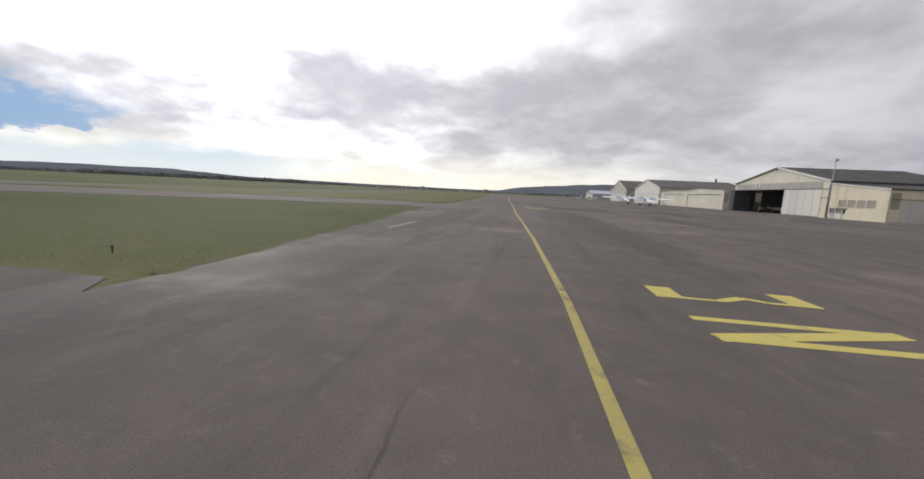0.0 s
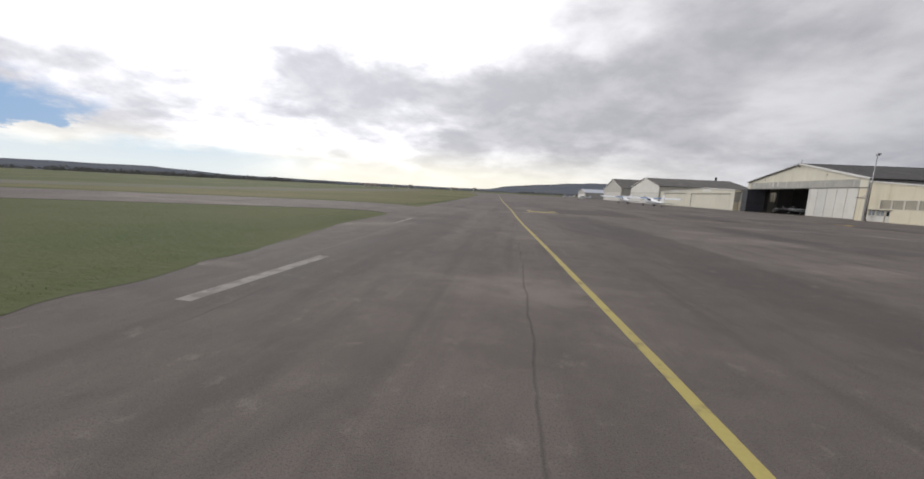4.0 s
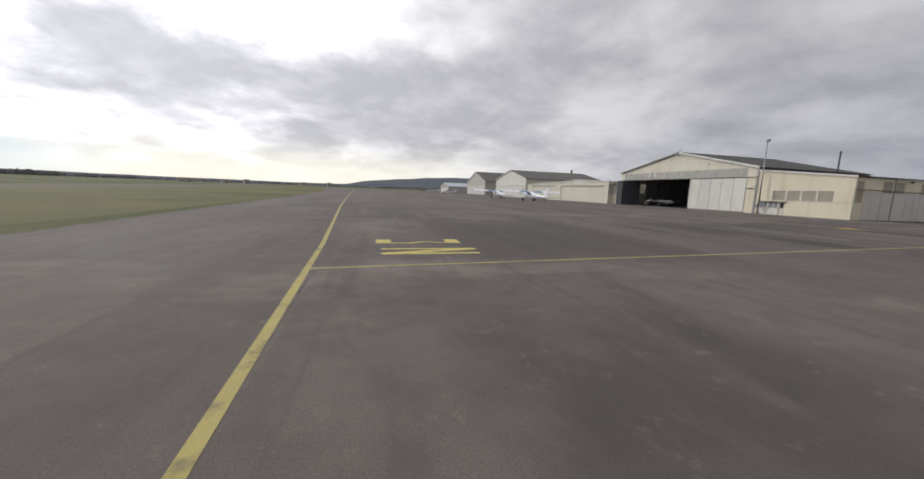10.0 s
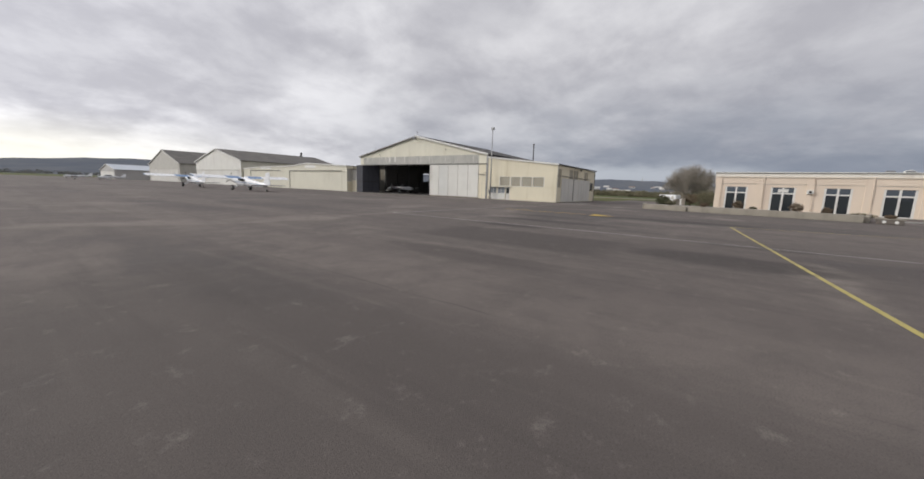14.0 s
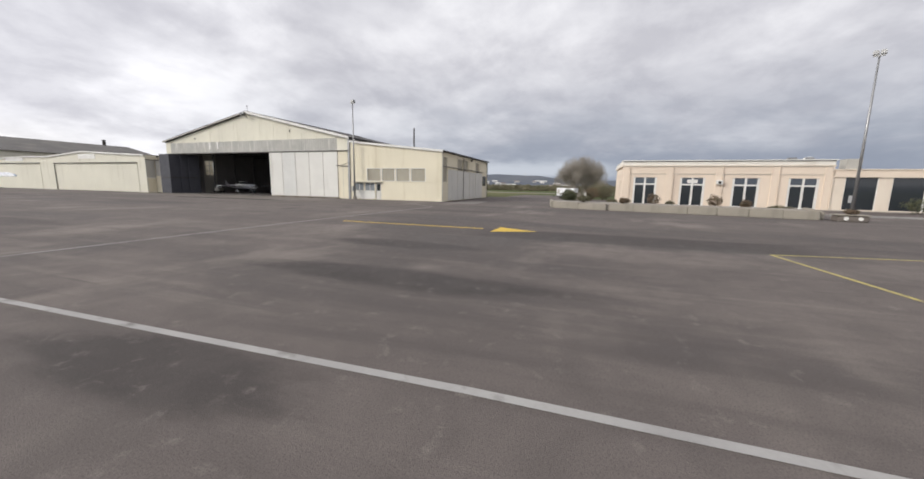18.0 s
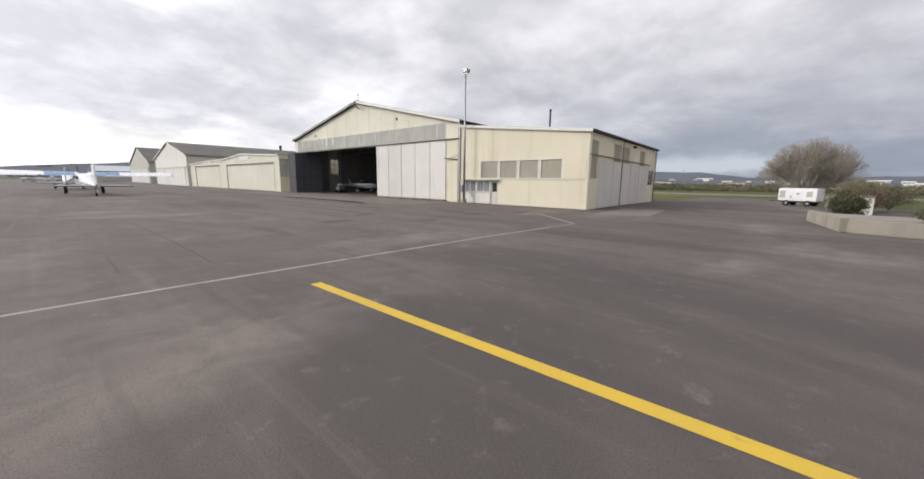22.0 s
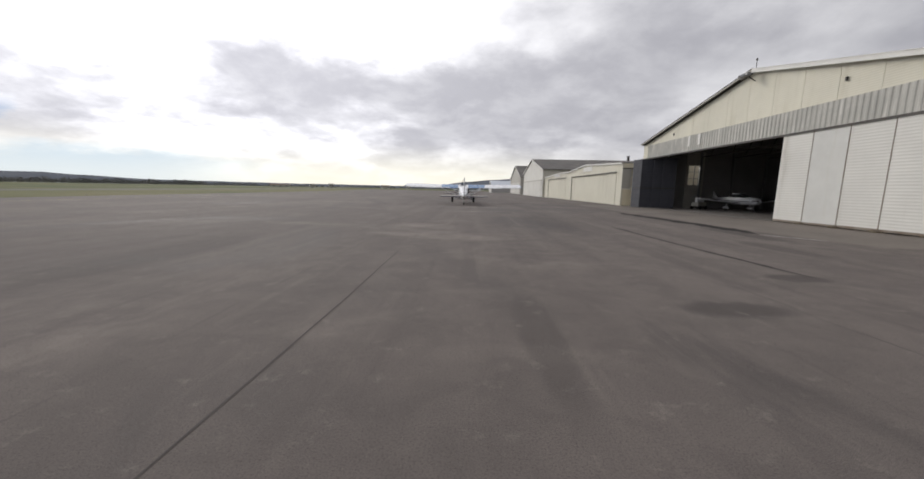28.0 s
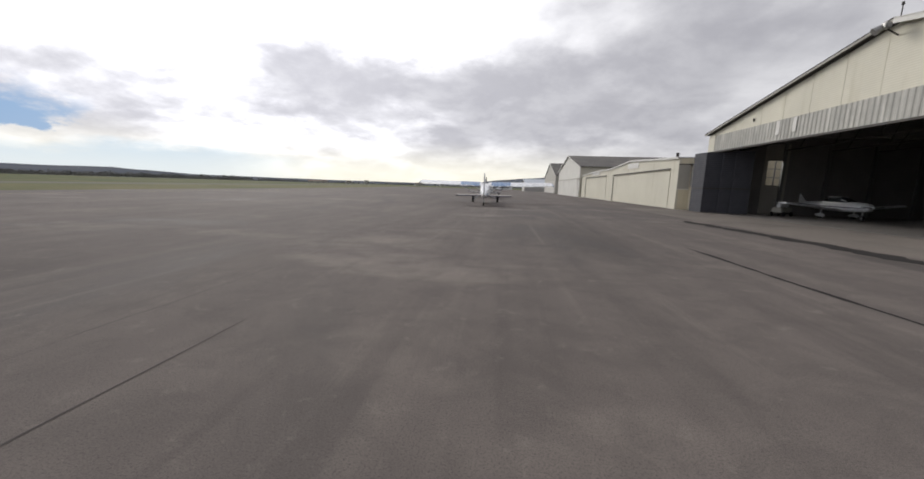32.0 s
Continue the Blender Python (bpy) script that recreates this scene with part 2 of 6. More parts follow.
def asphalt_material():
    """Old grey-brown airfield asphalt: aggregate, long laid lanes, dark damp patches, tar-filled cracks."""
    m = bpy.data.materials.new("asphalt")
    m.use_nodes = True
    n = Nodes(m.node_tree)
    at = n.add("ShaderNodeTexCoord").outputs["Object"]
    col = n.mix(n.step(n.noise(at, 0.045, 5.0, 0.6), 0.35, 0.65), (0.146, 0.128, 0.119), (0.186, 0.163, 0.150))
    lanes = n.noise(n.vmath("MULTIPLY", at, (0.30, 0.012, 0.0)), 1.0, 3.0)
    col = n.mix(n.step(lanes, 0.42, 0.62, 0.0, 0.6), col, (0.128, 0.111, 0.105))
    drift = n.noise(n.vmath("MULTIPLY", at, (0.13, 0.06, 0.0)), 1.0, 7.0, 0.66, 0.7)
    col = n.mix(n.step(drift, 0.50, 0.65, 0.0, 0.72), col, (0.068, 0.060, 0.059))
    pale = n.noise(n.vmath("MULTIPLY", at, (0.11, 0.21, 0.0)), 1.0, 4.0, 0.6)
    col = n.mix(n.step(pale, 0.54, 0.70, 0.0, 0.65), col, (0.275, 0.243, 0.218))
    # long narrow streaks of old sealing and rain wash along the lanes
    wash = n.noise(n.vmath("MULTIPLY", at, (1.5, 0.07, 0.0)), 1.0, 5.0, 0.62, 0.3)
    col = n.mix(n.step(wash, 0.52, 0.68, 0.0, 0.36), col, (0.085, 0.075, 0.071))
    col = n.mix(n.step(wash, 0.30, 0.44, 0.28, 0.0), col, (0.255, 0.226, 0.203))
    # oil and damp stains and one newer lane, each with its own ragged outline
    ragged_at = n.math("MULTIPLY", n.math("SUBTRACT", n.noise(n.vmath("MULTIPLY", at, (1.0, 0.30, 0.0)), 1.3, 6.0, 0.68), 0.5), 1.15)
    spots = None
    for cx, cy, hx, hy, depth in STAINS:
        away = n.vmath("LENGTH", n.vmath("MULTIPLY", n.vmath("SUBTRACT", at, (cx, cy, 0.0)), (1 / hx, 1 / hy, 0.0)))
        spot = n.step(n.math("ADD", away, ragged_at), 0.55, 1.10, depth, 0.0)
        spots = spot if spots is None else n.math("MAXIMUM", spots, spot)
    for cx, cy, hx, hy, depth in RELAID:
        off = n.add("ShaderNodeSeparateXYZ")
        n.link(n.vmath("ABSOLUTE", n.vmath("MULTIPLY", n.vmath("SUBTRACT", at, (cx, cy, 0.0)), (1 / hx, 1 / hy, 0.0))), off.inputs[0])
        edge = n.math("ADD", n.math("MAXIMUM", off.outputs[0], off.outputs[1]), n.math("MULTIPLY", ragged_at, 0.32))
        spots = n.math("MAXIMUM", spots, n.step(edge, 0.70, 1.08, depth, 0.0))
    col = n.mix(spots, col, (0.058, 0.052, 0.050))
    # half-metre mottling, sealed lane seams and loose dark specks
    blotch = n.noise(at, 1.1, 6.0, 0.68, 0.4)
    col = n.mix(n.step(blotch, 0.40, 0.66, 0.0, 0.42), col, (0.098, 0.087, 0.082))
    col = n.mix(n.step(n.noise(at, 2.7, 5.0, 0.7), 0.56, 0.74, 0.0, 0.40), col, (0.275, 0.247, 0.225))
    axes = n.add("ShaderNodeSeparateXYZ")
    n.link(at, axes.inputs[0])
    sway = n.math("MULTIPLY", n.math("SUBTRACT", n.noise(at, 0.5, 4.0), 0.5), 0.30)
    seam = n.math("ABSOLUTE", n.math("SUBTRACT", n.math("FRACT", n.math("DIVIDE", n.math("ADD", axes.outputs[0], sway), 4.6)), 0.5))
    crack = n.math("MULTIPLY", n.step(seam, 0.0, 0.008, 1.0, 0.0), n.step(n.noise(at, 0.22, 4.0, 0.6), 0.46, 0.60))
    col = n.mix(n.math("MULTIPLY", crack, 0.45), col, (0.050, 0.046, 0.045))
    speck = n.noise(at, 55.0, 4.0, 0.75)
    col = n.mix(n.step(speck, 0.46, 0.70, 0.0, 0.65), col, (0.050, 0.045, 0.043))
    col = n.mix(n.step(n.noise(at, 41.0, 3.0, 0.7), 0.58, 0.76, 0.0, 0.30), col, (0.30, 0.27, 0.245))
    col = n.mix(1.0, col, (0.95, 0.93, 0.915), "MULTIPLY")
    b = n.add("ShaderNodeBsdfPrincipled")
    n.link(col, b.inputs["Base Color"])
    n.link(n.step(drift, 0.5, 0.75, 0.90, 0.66), b.inputs["Roughness"])
    b.inputs["Specular IOR Level"].default_value = 0.25
    bp = n.add("ShaderNodeBump")
    bp.inputs["Distance"].default_value = 0.006
    n.link(n.math("ADD", n.noise(at, 90.0, 2.0), n.math("MULTIPLY", crack, -1.0)), bp.inputs["Height"])
    n.link(bp.outputs[0], b.inputs["Normal"])
    out = n.add("ShaderNodeOutputMaterial")
    n.link(b.outputs[0], out.inputs[0])
    return m


def glass_material(name, tint=(0.03, 0.035, 0.04), rough=0.05):
    m = bpy.data.materials.new(name)
    m.use_nodes = True
    b = m.node_tree.nodes["Principled BSDF"]
    b.inputs["Base Color"].default_value = (*tint, 1)
    b.inputs["Roughness"].default_value = rough
    b.inputs["Specular IOR Level"].default_value = 0.7
    return m


ASPHALT = asphalt_material()
GRASS = material("grass_ground", (0.080, 0.104, 0.040), (0.118, 0.124, 0.056), rough=0.95, scale=0.07, spread=0.35, fine=4.0, fine_amount=0.16, bump=0.05, bump_scale=6.0, stain=(0.19, 0.165, 0.085), stain_scale=0.02, stain_at=(0.5, 0.68), spec=0.1)
DRY_GRASS = material("dry_grass_ground", (0.175, 0.158, 0.078), (0.128, 0.136, 0.062), rough=0.95, scale=0.05, spread=0.4, fine=3.0, fine_amount=0.18, bump=0.05, bump_scale=6.0, stain=(0.090, 0.110, 0.046), stain_scale=0.03, stain_at=(0.52, 0.66), spec=0.1)
BLADE = material("grass_blades", (0.150, 0.190, 0.076), (0.190, 0.200, 0.095), rough=0.9, scale=0.08, spread=0.5, fine=1.2, fine_amount=0.05, spec=0.15)
PALE_ROAD = material("worn_concrete_road", (0.245, 0.232, 0.212), (0.19, 0.18, 0.165), rough=0.9, scale=0.08, fine=8.0, stain=(0.16, 0.15, 0.135), stain_scale=0.2)
YELLOW = material("worn_yellow_paint", (0.48, 0.405, 0.13), (0.41, 0.345, 0.135), rough=0.8, scale=0.8, fine=25.0, fine_amount=0.2, stain=(0.15, 0.13, 0.09), stain_scale=2.2, stain_at=(0.52, 0.70))
PALE_YELLOW = material("bleached_yellow_paint", (0.64, 0.54, 0.15), (0.56, 0.47, 0.15), rough=0.85, scale=0.8, fine=25.0, fine_amount=0.15, stain=(0.22, 0.20, 0.14), stain_scale=2.2, stain_at=(0.58, 0.74))
BRIGHT_YELLOW = material("fresh_yellow_paint", (0.66, 0.44, 0.05), (0.58, 0.40, 0.06), rough=0.75, scale=0.8, fine=25.0, fine_amount=0.12, stain=(0.22, 0.18, 0.08), stain_scale=2.5, stain_at=(0.6, 0.75))
WHITE_LINE = material("worn_white_paint", (0.40, 0.39, 0.37), (0.30, 0.29, 0.28), rough=0.8, scale=1.0, fine=25.0, fine_amount=0.2, stain=(0.15, 0.14, 0.13), stain_scale=1.6, stain_at=(0.50, 0.68))
OLD_TAR = material("bleached_tar_joint", (0.098, 0.089, 0.084), rough=0.97, scale=1.0, spec=0.05)
TAR = material("tar_joint", (0.045, 0.042, 0.041), rough=0.97, scale=1.0, spec=0.05)
FADED = material("faded_streak_paint", (0.275, 0.255, 0.240), (0.235, 0.218, 0.205), rough=0.85, scale=1.2, fine=25.0, fine_amount=0.2, stain=(0.150, 0.131, 0.121), stain_scale=2.4, stain_at=(0.42, 0.58))
WORN_RUNWAY = material("grassy_worn_runway", (0.165, 0.155, 0.125), (0.125, 0.130, 0.078), rough=0.95, scale=0.03, spread=0.4, fine=3.0, spec=0.1)
PATCH = material("pale_repair_patch", (0.20, 0.182, 0.168), (0.17, 0.155, 0.145), rough=0.9, scale=0.7, fine=20)
CREAM = material("cream_sheet", (0.74, 0.71, 0.585), (0.665, 0.64, 0.53), rough=0.6, scale=0.35, fine=6.0, fine_amount=0.07, stripes=("Z", 0.13, 0.0022), per_piece=0.10, stain=(0.56, 0.53, 0.41), stain_scale=0.9, stain_at=(0.52, 0.80), streak=True)
CREAM_PLAIN = material("cream_render", (0.765, 0.705, 0.545), (0.71, 0.655, 0.51), rough=0.8, scale=0.3, fine=9.0, fine_amount=0.06, bump=0.004, bump_scale=30, stain=(0.58, 0.515, 0.37), stain_scale=0.9, stain_at=(0.50, 0.76), streak=True)
BEIGE = material("beige_shutter", (0.68, 0.655, 0.545), (0.63, 0.605, 0.505), rough=0.65, scale=0.2, fine=8.0, fine_amount=0.05, stripes=("Y", 0.25, 0.003), stain=(0.44, 0.41, 0.31), stain_scale=0.7, stain_at=(0.57, 0.82), streak=True)
WHITE_DOOR = material("white_ribbed_sheet", (0.735, 0.725, 0.675), (0.665, 0.655, 0.61), rough=0.55, scale=0.4, fine=6.0, fine_amount=0.05, stripes=("Z", 0.165, 0.0032), per_piece=0.14, stain=(0.45, 0.43, 0.37), stain_scale=0.8, stain_at=(0.56, 0.82), streak=True)
PLAIN_DOOR = material("flat_grey_white_door", (0.665, 0.665, 0.63), (0.60, 0.60, 0.57), rough=0.6, scale=0.5, fine=5.0, fine_amount=0.07, stain=(0.50, 0.47, 0.38), stain_scale=0.9, stain_at=(0.56, 0.82), streak=True)
SEAM = material("rusty_seam", (0.30, 0.27, 0.23), (0.20, 0.15, 0.11), rough=0.8, scale=1.5)
GREY_SHEET = material("weathered_grey_sheet", (0.53, 0.515, 0.465), (0.45, 0.435, 0.395), rough=0.65, scale=0.6, fine=5.0, fine_amount=0.12, per_piece=0.25, stain=(0.54, 0.52, 0.46), stain_scale=1.2, stain_at=(0.5, 0.75), streak=True)
GREY_WALL = material("grey_white_panel", (0.70, 0.685, 0.635), (0.63, 0.615, 0.575), rough=0.7, scale=0.5, fine=6.0, per_piece=0.15, stain=(0.36, 0.34, 0.30), stain_scale=0.8, stain_at=(0.54, 0.8), streak=True)
ROOF = material("fibre_cement_roof", (0.150, 0.142, 0.132), (0.115, 0.108, 0.102), rough=0.9, scale=0.25, fine=3.0, stripes=("X", 0.25, 0.012), stain=(0.20, 0.185, 0.16), stain_scale=0.3, stain_at=(0.5, 0.75))
DARK_DOOR = material("dark_blue_grey_door", (0.058, 0.060, 0.074), (0.075, 0.076, 0.088), rough=0.7, scale=0.7, fine=6.0, stripes=("Z", 0.2, 0.006))
DARK_IN = material("dark_hangar_lining", (0.24, 0.23, 0.225), (0.28, 0.27, 0.26), rough=0.9, scale=0.5)
STEEL = material("galvanised_steel", (0.36, 0.36, 0.355), (0.29, 0.29, 0.29), rough=0.45, metal=0.7, scale=1.5, fine=10)
PIPE_GREY = material("weathered_grey_pipe", (0.24, 0.225, 0.20), (0.19, 0.175, 0.155), rough=0.7, scale=1.0)
DARK_STEEL = material("dark_steel", (0.06, 0.058, 0.055), (0.085, 0.075, 0.065), rough=0.6, metal=0.4, scale=2.0)
WHITE_TRIM = material("white_trim", (0.76, 0.75, 0.71), (0.68, 0.67, 0.63), rough=0.55, scale=0.8, fine_amount=0.06)
BLIND = material("beige_blind", (0.43, 0.40, 0.32), (0.36, 0.335, 0.27), rough=0.8, scale=0.6, stripes=("Z", 0.09, 0.0012), per_piece=0.2, stain=(0.24, 0.215, 0.17), stain_scale=1.3, stain_at=(0.5, 0.75), streak=True)
PINK = material("salmon_render", (0.78, 0.66, 0.535), (0.72, 0.61, 0.495), rough=0.85, scale=0.3, fine=10, fine_amount=0.06, bump=0.003, bump_scale=35, stain=(0.55, 0.43, 0.35), stain_scale=0.7, stain_at=(0.58, 0.82), streak=True)
PARAPET = material("cream_parapet_render", (0.80, 0.765, 0.69), (0.74, 0.70, 0.63), rough=0.85, scale=0.4, fine_amount=0.06, stain=(0.58, 0.52, 0.44), stain_scale=0.9, stain_at=(0.57, 0.82), streak=True)
PINK_BAND = material("pale_band_render", (0.78, 0.69, 0.575), (0.72, 0.63, 0.52), rough=0.85, scale=0.4, fine_amount=0.06, stain=(0.6, 0.5, 0.42), stain_scale=0.9, stain_at=(0.57, 0.82), streak=True)
CONCRETE = material("grey_concrete", (0.31, 0.28, 0.24), (0.24, 0.22, 0.19), rough=0.9, scale=0.7, fine=14, bump=0.006, bump_scale=25, per_piece=0.25, stain=(0.15, 0.14, 0.12), stain_scale=1.1)
THRESHOLD = material("brown_worn_concrete", (0.185, 0.160, 0.138), (0.145, 0.126, 0.110), rough=0.9, scale=0.25, fine=14, fine_amount=0.2, bump=0.004, bump_scale=30, stain=(0.085, 0.075, 0.068), stain_scale=0.28, stain_at=(0.5, 0.72))
FLOOR_IN = material("hangar_floor", (0.20, 0.185, 0.17), (0.155, 0.145, 0.135), rough=0.55, scale=0.3, stain=(0.08, 0.075, 0.07), stain_scale=0.4)
GLASS = glass_material("dark_glass")
# transom tint imitates the sky mirrored in the panes
TRANSOM_GLASS = glass_material("sky_tinted_transom_glass", (0.07, 0.085, 0.105), 0.08)
# office panes: light grey base colour stands in for reflected sky
OFFICE_GLASS = glass_material("sky_grey_office_glass", (0.24, 0.26, 0.28), 0.10)
LINTEL = material("weathered_lintel_sheet", (0.54, 0.53, 0.485), (0.42, 0.415, 0.38), rough=0.7, scale=0.7, fine=7.0, fine_amount=0.15, per_piece=0.22, stain=(0.70, 0.685, 0.63), stain_scale=2.6, stain_at=(0.50, 0.72), streak=True)
DARK_ROOF = material("dark_hangar_roof", (0.092, 0.088, 0.086), (0.072, 0.068, 0.066), rough=0.85, scale=0.25, fine=3.0, stripes=("X", 0.25, 0.012), stain=(0.135, 0.125, 0.11), stain_scale=0.3, stain_at=(0.55, 0.8))
LEAF_GREY = material("grey_olive_leaves", (0.150, 0.138, 0.085), (0.115, 0.112, 0.066), rough=0.9, scale=0.8, spread=0.6)
DIRT = material("brown_dirt", (0.10, 0.078, 0.055), (0.14, 0.115, 0.08), rough=1.0, scale=6.0, fine=30.0, bump=0.01, bump_scale=60.0)
PLANTER = material("pale_planter_concrete", (0.37, 0.335, 0.275), (0.29, 0.265, 0.22), rough=0.92, scale=0.8, fine=14, bump=0.006, bump_scale=25, per_piece=0.22, stain=(0.22, 0.205, 0.17), stain_scale=1.1, stain_at=(0.56, 0.78), streak=True)
PLANE_WHITE = material("aircraft_white", (0.83, 0.84, 0.85), (0.74, 0.75, 0.77), rough=0.28, scale=0.8, fine_amount=0.03, spec=0.5)
PLANE_BLUE = material("aircraft_blue", (0.10, 0.22, 0.42), (0.09, 0.19, 0.37), rough=0.3, scale=0.8, fine_amount=0.03, spec=0.5)
# tailplane colour, a darker grey-brown than the white airframe
PLANE_TAIL = material("grey_brown_tail", (0.34, 0.31, 0.28), (0.27, 0.245, 0.22), rough=0.5, scale=1.0)
PLANE_STRIPE = material("aircraft_dark_stripe", (0.05, 0.05, 0.09), rough=0.35, scale=1.0)
RUBBER = material("black_rubber", (0.025, 0.025, 0.026), rough=0.85, scale=4.0)
BARK = material("bark", (0.115, 0.092, 0.072), (0.085, 0.068, 0.055), rough=0.95, scale=2.0, fine=15)
PALE_BARK = material("pale_bark", (0.33, 0.295, 0.25), (0.25, 0.22, 0.185), rough=0.95, scale=2.0, fine=15)
TWIG = material("bare_twigs", (0.35, 0.315, 0.27), (0.28, 0.25, 0.21), rough=0.95, scale=0.6)
LEAF_DARK = material("dark_evergreen_leaves", (0.070, 0.080, 0.038), (0.110, 0.112, 0.058), rough=0.8, scale=1.5, spread=0.6)
LEAF_BROWN = material("brown_shrub_leaves", (0.165, 0.110, 0.078), (0.135, 0.118, 0.068), rough=0.85, scale=1.5, spread=0.6)
# woods: distance haze is put into the colour as a paler grey
HAZED_WOOD = material("far_woods", (0.205, 0.210, 0.205), (0.25, 0.245, 0.225), rough=1.0, scale=0.02, spread=0.4, fine=0.15, fine_amount=0.3, spec=0.0)
# hills: the blue-grey is aerial haze mixed into the base colour
HAZED_HILL = material("hazed_far_hill", (0.135, 0.150, 0.180), (0.175, 0.185, 0.200), rough=1.0, scale=0.006, spread=0.4, fine=0.05, fine_amount=0.25, spec=0.0)
TOWN_WHITE = material("town_white", (0.56, 0.55, 0.53), rough=0.8, scale=0.1, per_piece=0.3)
TOWN_ROOF = material("town_roof", (0.25, 0.16, 0.12), (0.18, 0.15, 0.14), rough=0.9, scale=0.1, per_piece=0.3)
BLUE_ROOF = material("pale_blue_roof", (0.50, 0.54, 0.60), rough=0.5, scale=0.3)
LEAF_OLIVE = material("olive_scrub", (0.195, 0.172, 0.108), (0.120, 0.122, 0.070), rough=0.9, scale=0.12, spread=0.35, fine=2.0, fine_amount=0.3)
SIGN_BLUE = material("dark_blue_letters", (0.03, 0.06, 0.16), rough=0.5, scale=1.0)


# ---- mesh helpers ----
def finish(bm, smooth=False):
    bmesh.ops.recalc_face_normals(bm, faces=bm.faces)
    me = bpy.data.meshes.new("mesh")
    bm.to_mesh(me)
    bm.free()
    if smooth:
        for p in me.polygons:
            p.use_smooth = True
    return me


def part(name, bm, mat, parent=None, label="", smooth=False):
    """One mesh object under a thing or a part."""
    me = finish(bm, smooth) if isinstance(bm, bmesh.types.BMesh) else bm
    if not me.materials:
        me.materials.append(mat)
    ob = new(name, me)
    if parent is not None:
        ob.parent = parent
    if label:
        ob["label"] = label
    return ob


def thing(name, at, label, category, group="", kind="", turn=0.0):
    ob = new(name)
    ob.matrix_world = pose(*at, 0, 0, turn)
    ob.empty_display_size = 0.2
    return tagged(ob, label, category, group, kind)


def box(bm, x0, x1, y0, y1, z0, z1, bevel=0.0):
    x0, x1, y0, y1, z0, z1 = min(x0, x1), max(x0, x1), min(y0, y1), max(y0, y1), min(z0, z1), max(z0, z1)
    r = bmesh.ops.create_cube(bm, size=1.0, matrix=Matrix.Translation(((x0 + x1) / 2, (y0 + y1) / 2, (z0 + z1) / 2)) @ Matrix.Diagonal((x1 - x0, y1 - y0, z1 - z0, 1)))
    if bevel:
        edges = list({e for v in r["verts"] for e in v.link_edges})
        bmesh.ops.bevel(bm, geom=edges, offset=bevel, segments=2, affect="EDGES")
    return bm


def cube(*a, bevel=0.0):
    return box(bmesh.new(), *a, bevel=bevel)


def prism(outline, axis, a, b):
    """An outline of (u, v) drawn out along an axis from a to b."""
    bm = bmesh.new()

    def place(u, v, s):
        return {"x": (s, u, v), "y": (u, s, v), "z": (u, v, s)}[axis]
    lo = [bm.verts.new(place(u, v, a)) for u, v in outline]
    hi = [bm.verts.new(place(u, v, b)) for u, v in outline]
    bm.faces.new(lo)
    bm.faces.new(hi[::-1])
    for i in range(len(lo)):
        j = (i + 1) % len(lo)
        bm.faces.new((lo[i], hi[i], hi[j], lo[j]))
    return bm


def tube(bm, p, q, r0, r1=None, n=8, caps=True):
    """A tapered round bar from p to q."""
    r1 = r0 if r1 is None else r1
    p, q = Vector(p), Vector(q)
    turn = (q - p).to_track_quat("Z", "Y").to_matrix()
    rings = []
    for c, r in ((p, r0), (q, r1)):
        rings.append([bm.verts.new(c + turn @ Vector((r * math.cos(2 * math.pi * k / n), r * math.sin(2 * math.pi * k / n), 0))) for k in range(n)])
    for k in range(n):
        bm.faces.new((rings[0][k], rings[0][(k + 1) % n], rings[1][(k + 1) % n], rings[1][k]))
    if caps:
        bm.faces.new(rings[0][::-1])
        bm.faces.new(rings[1])
    return bm


def loft(sections, n=14):
    """A body through rings of (y, z, half width, half height, squareness)."""
    bm = bmesh.new()
    rings = []
    for y, z, hw, hh, sq in sections:
        ring = []
        for k in range(n):
            a = 2 * math.pi * k / n
            c, s = math.cos(a), math.sin(a)
            e = 1 - sq
            ring.append(bm.verts.new((hw * math.copysign(abs(c) ** e, c), y, z + hh * math.copysign(abs(s) ** e, s))))
        rings.append(ring)
    for a, b in zip(rings, rings[1:]):
        for k in range(n):
            bm.faces.new((a[k], a[(k + 1) % n], b[(k + 1) % n], b[k]))
    bm.faces.new(rings[0])
    bm.faces.new(rings[-1][::-1])
    return bm


def wing(root, tip, thick=0.12):
    """A half wing: root and tip are (x, y of the leading edge, z, chord)."""
    bm = bmesh.new()
    shape = [(0.0, 0.0), (0.08, 0.45), (0.3, 0.62), (0.65, 0.38), (1.0, 0.02), (0.65, -0.22), (0.3, -0.34), (0.08, -0.28)]
    rings = []
    for x, y, z, c in (root, tip):
        rings.append([bm.verts.new((x, y - u * c, z + v * thick * c)) for u, v in shape])
    m = len(shape)
    for k in range(m):
        bm.faces.new((rings[0][k], rings[0][(k + 1) % m], rings[1][(k + 1) % m], rings[1][k]))
    bm.faces.new(rings[0])
    bm.faces.new(rings[1][::-1])
    return bm


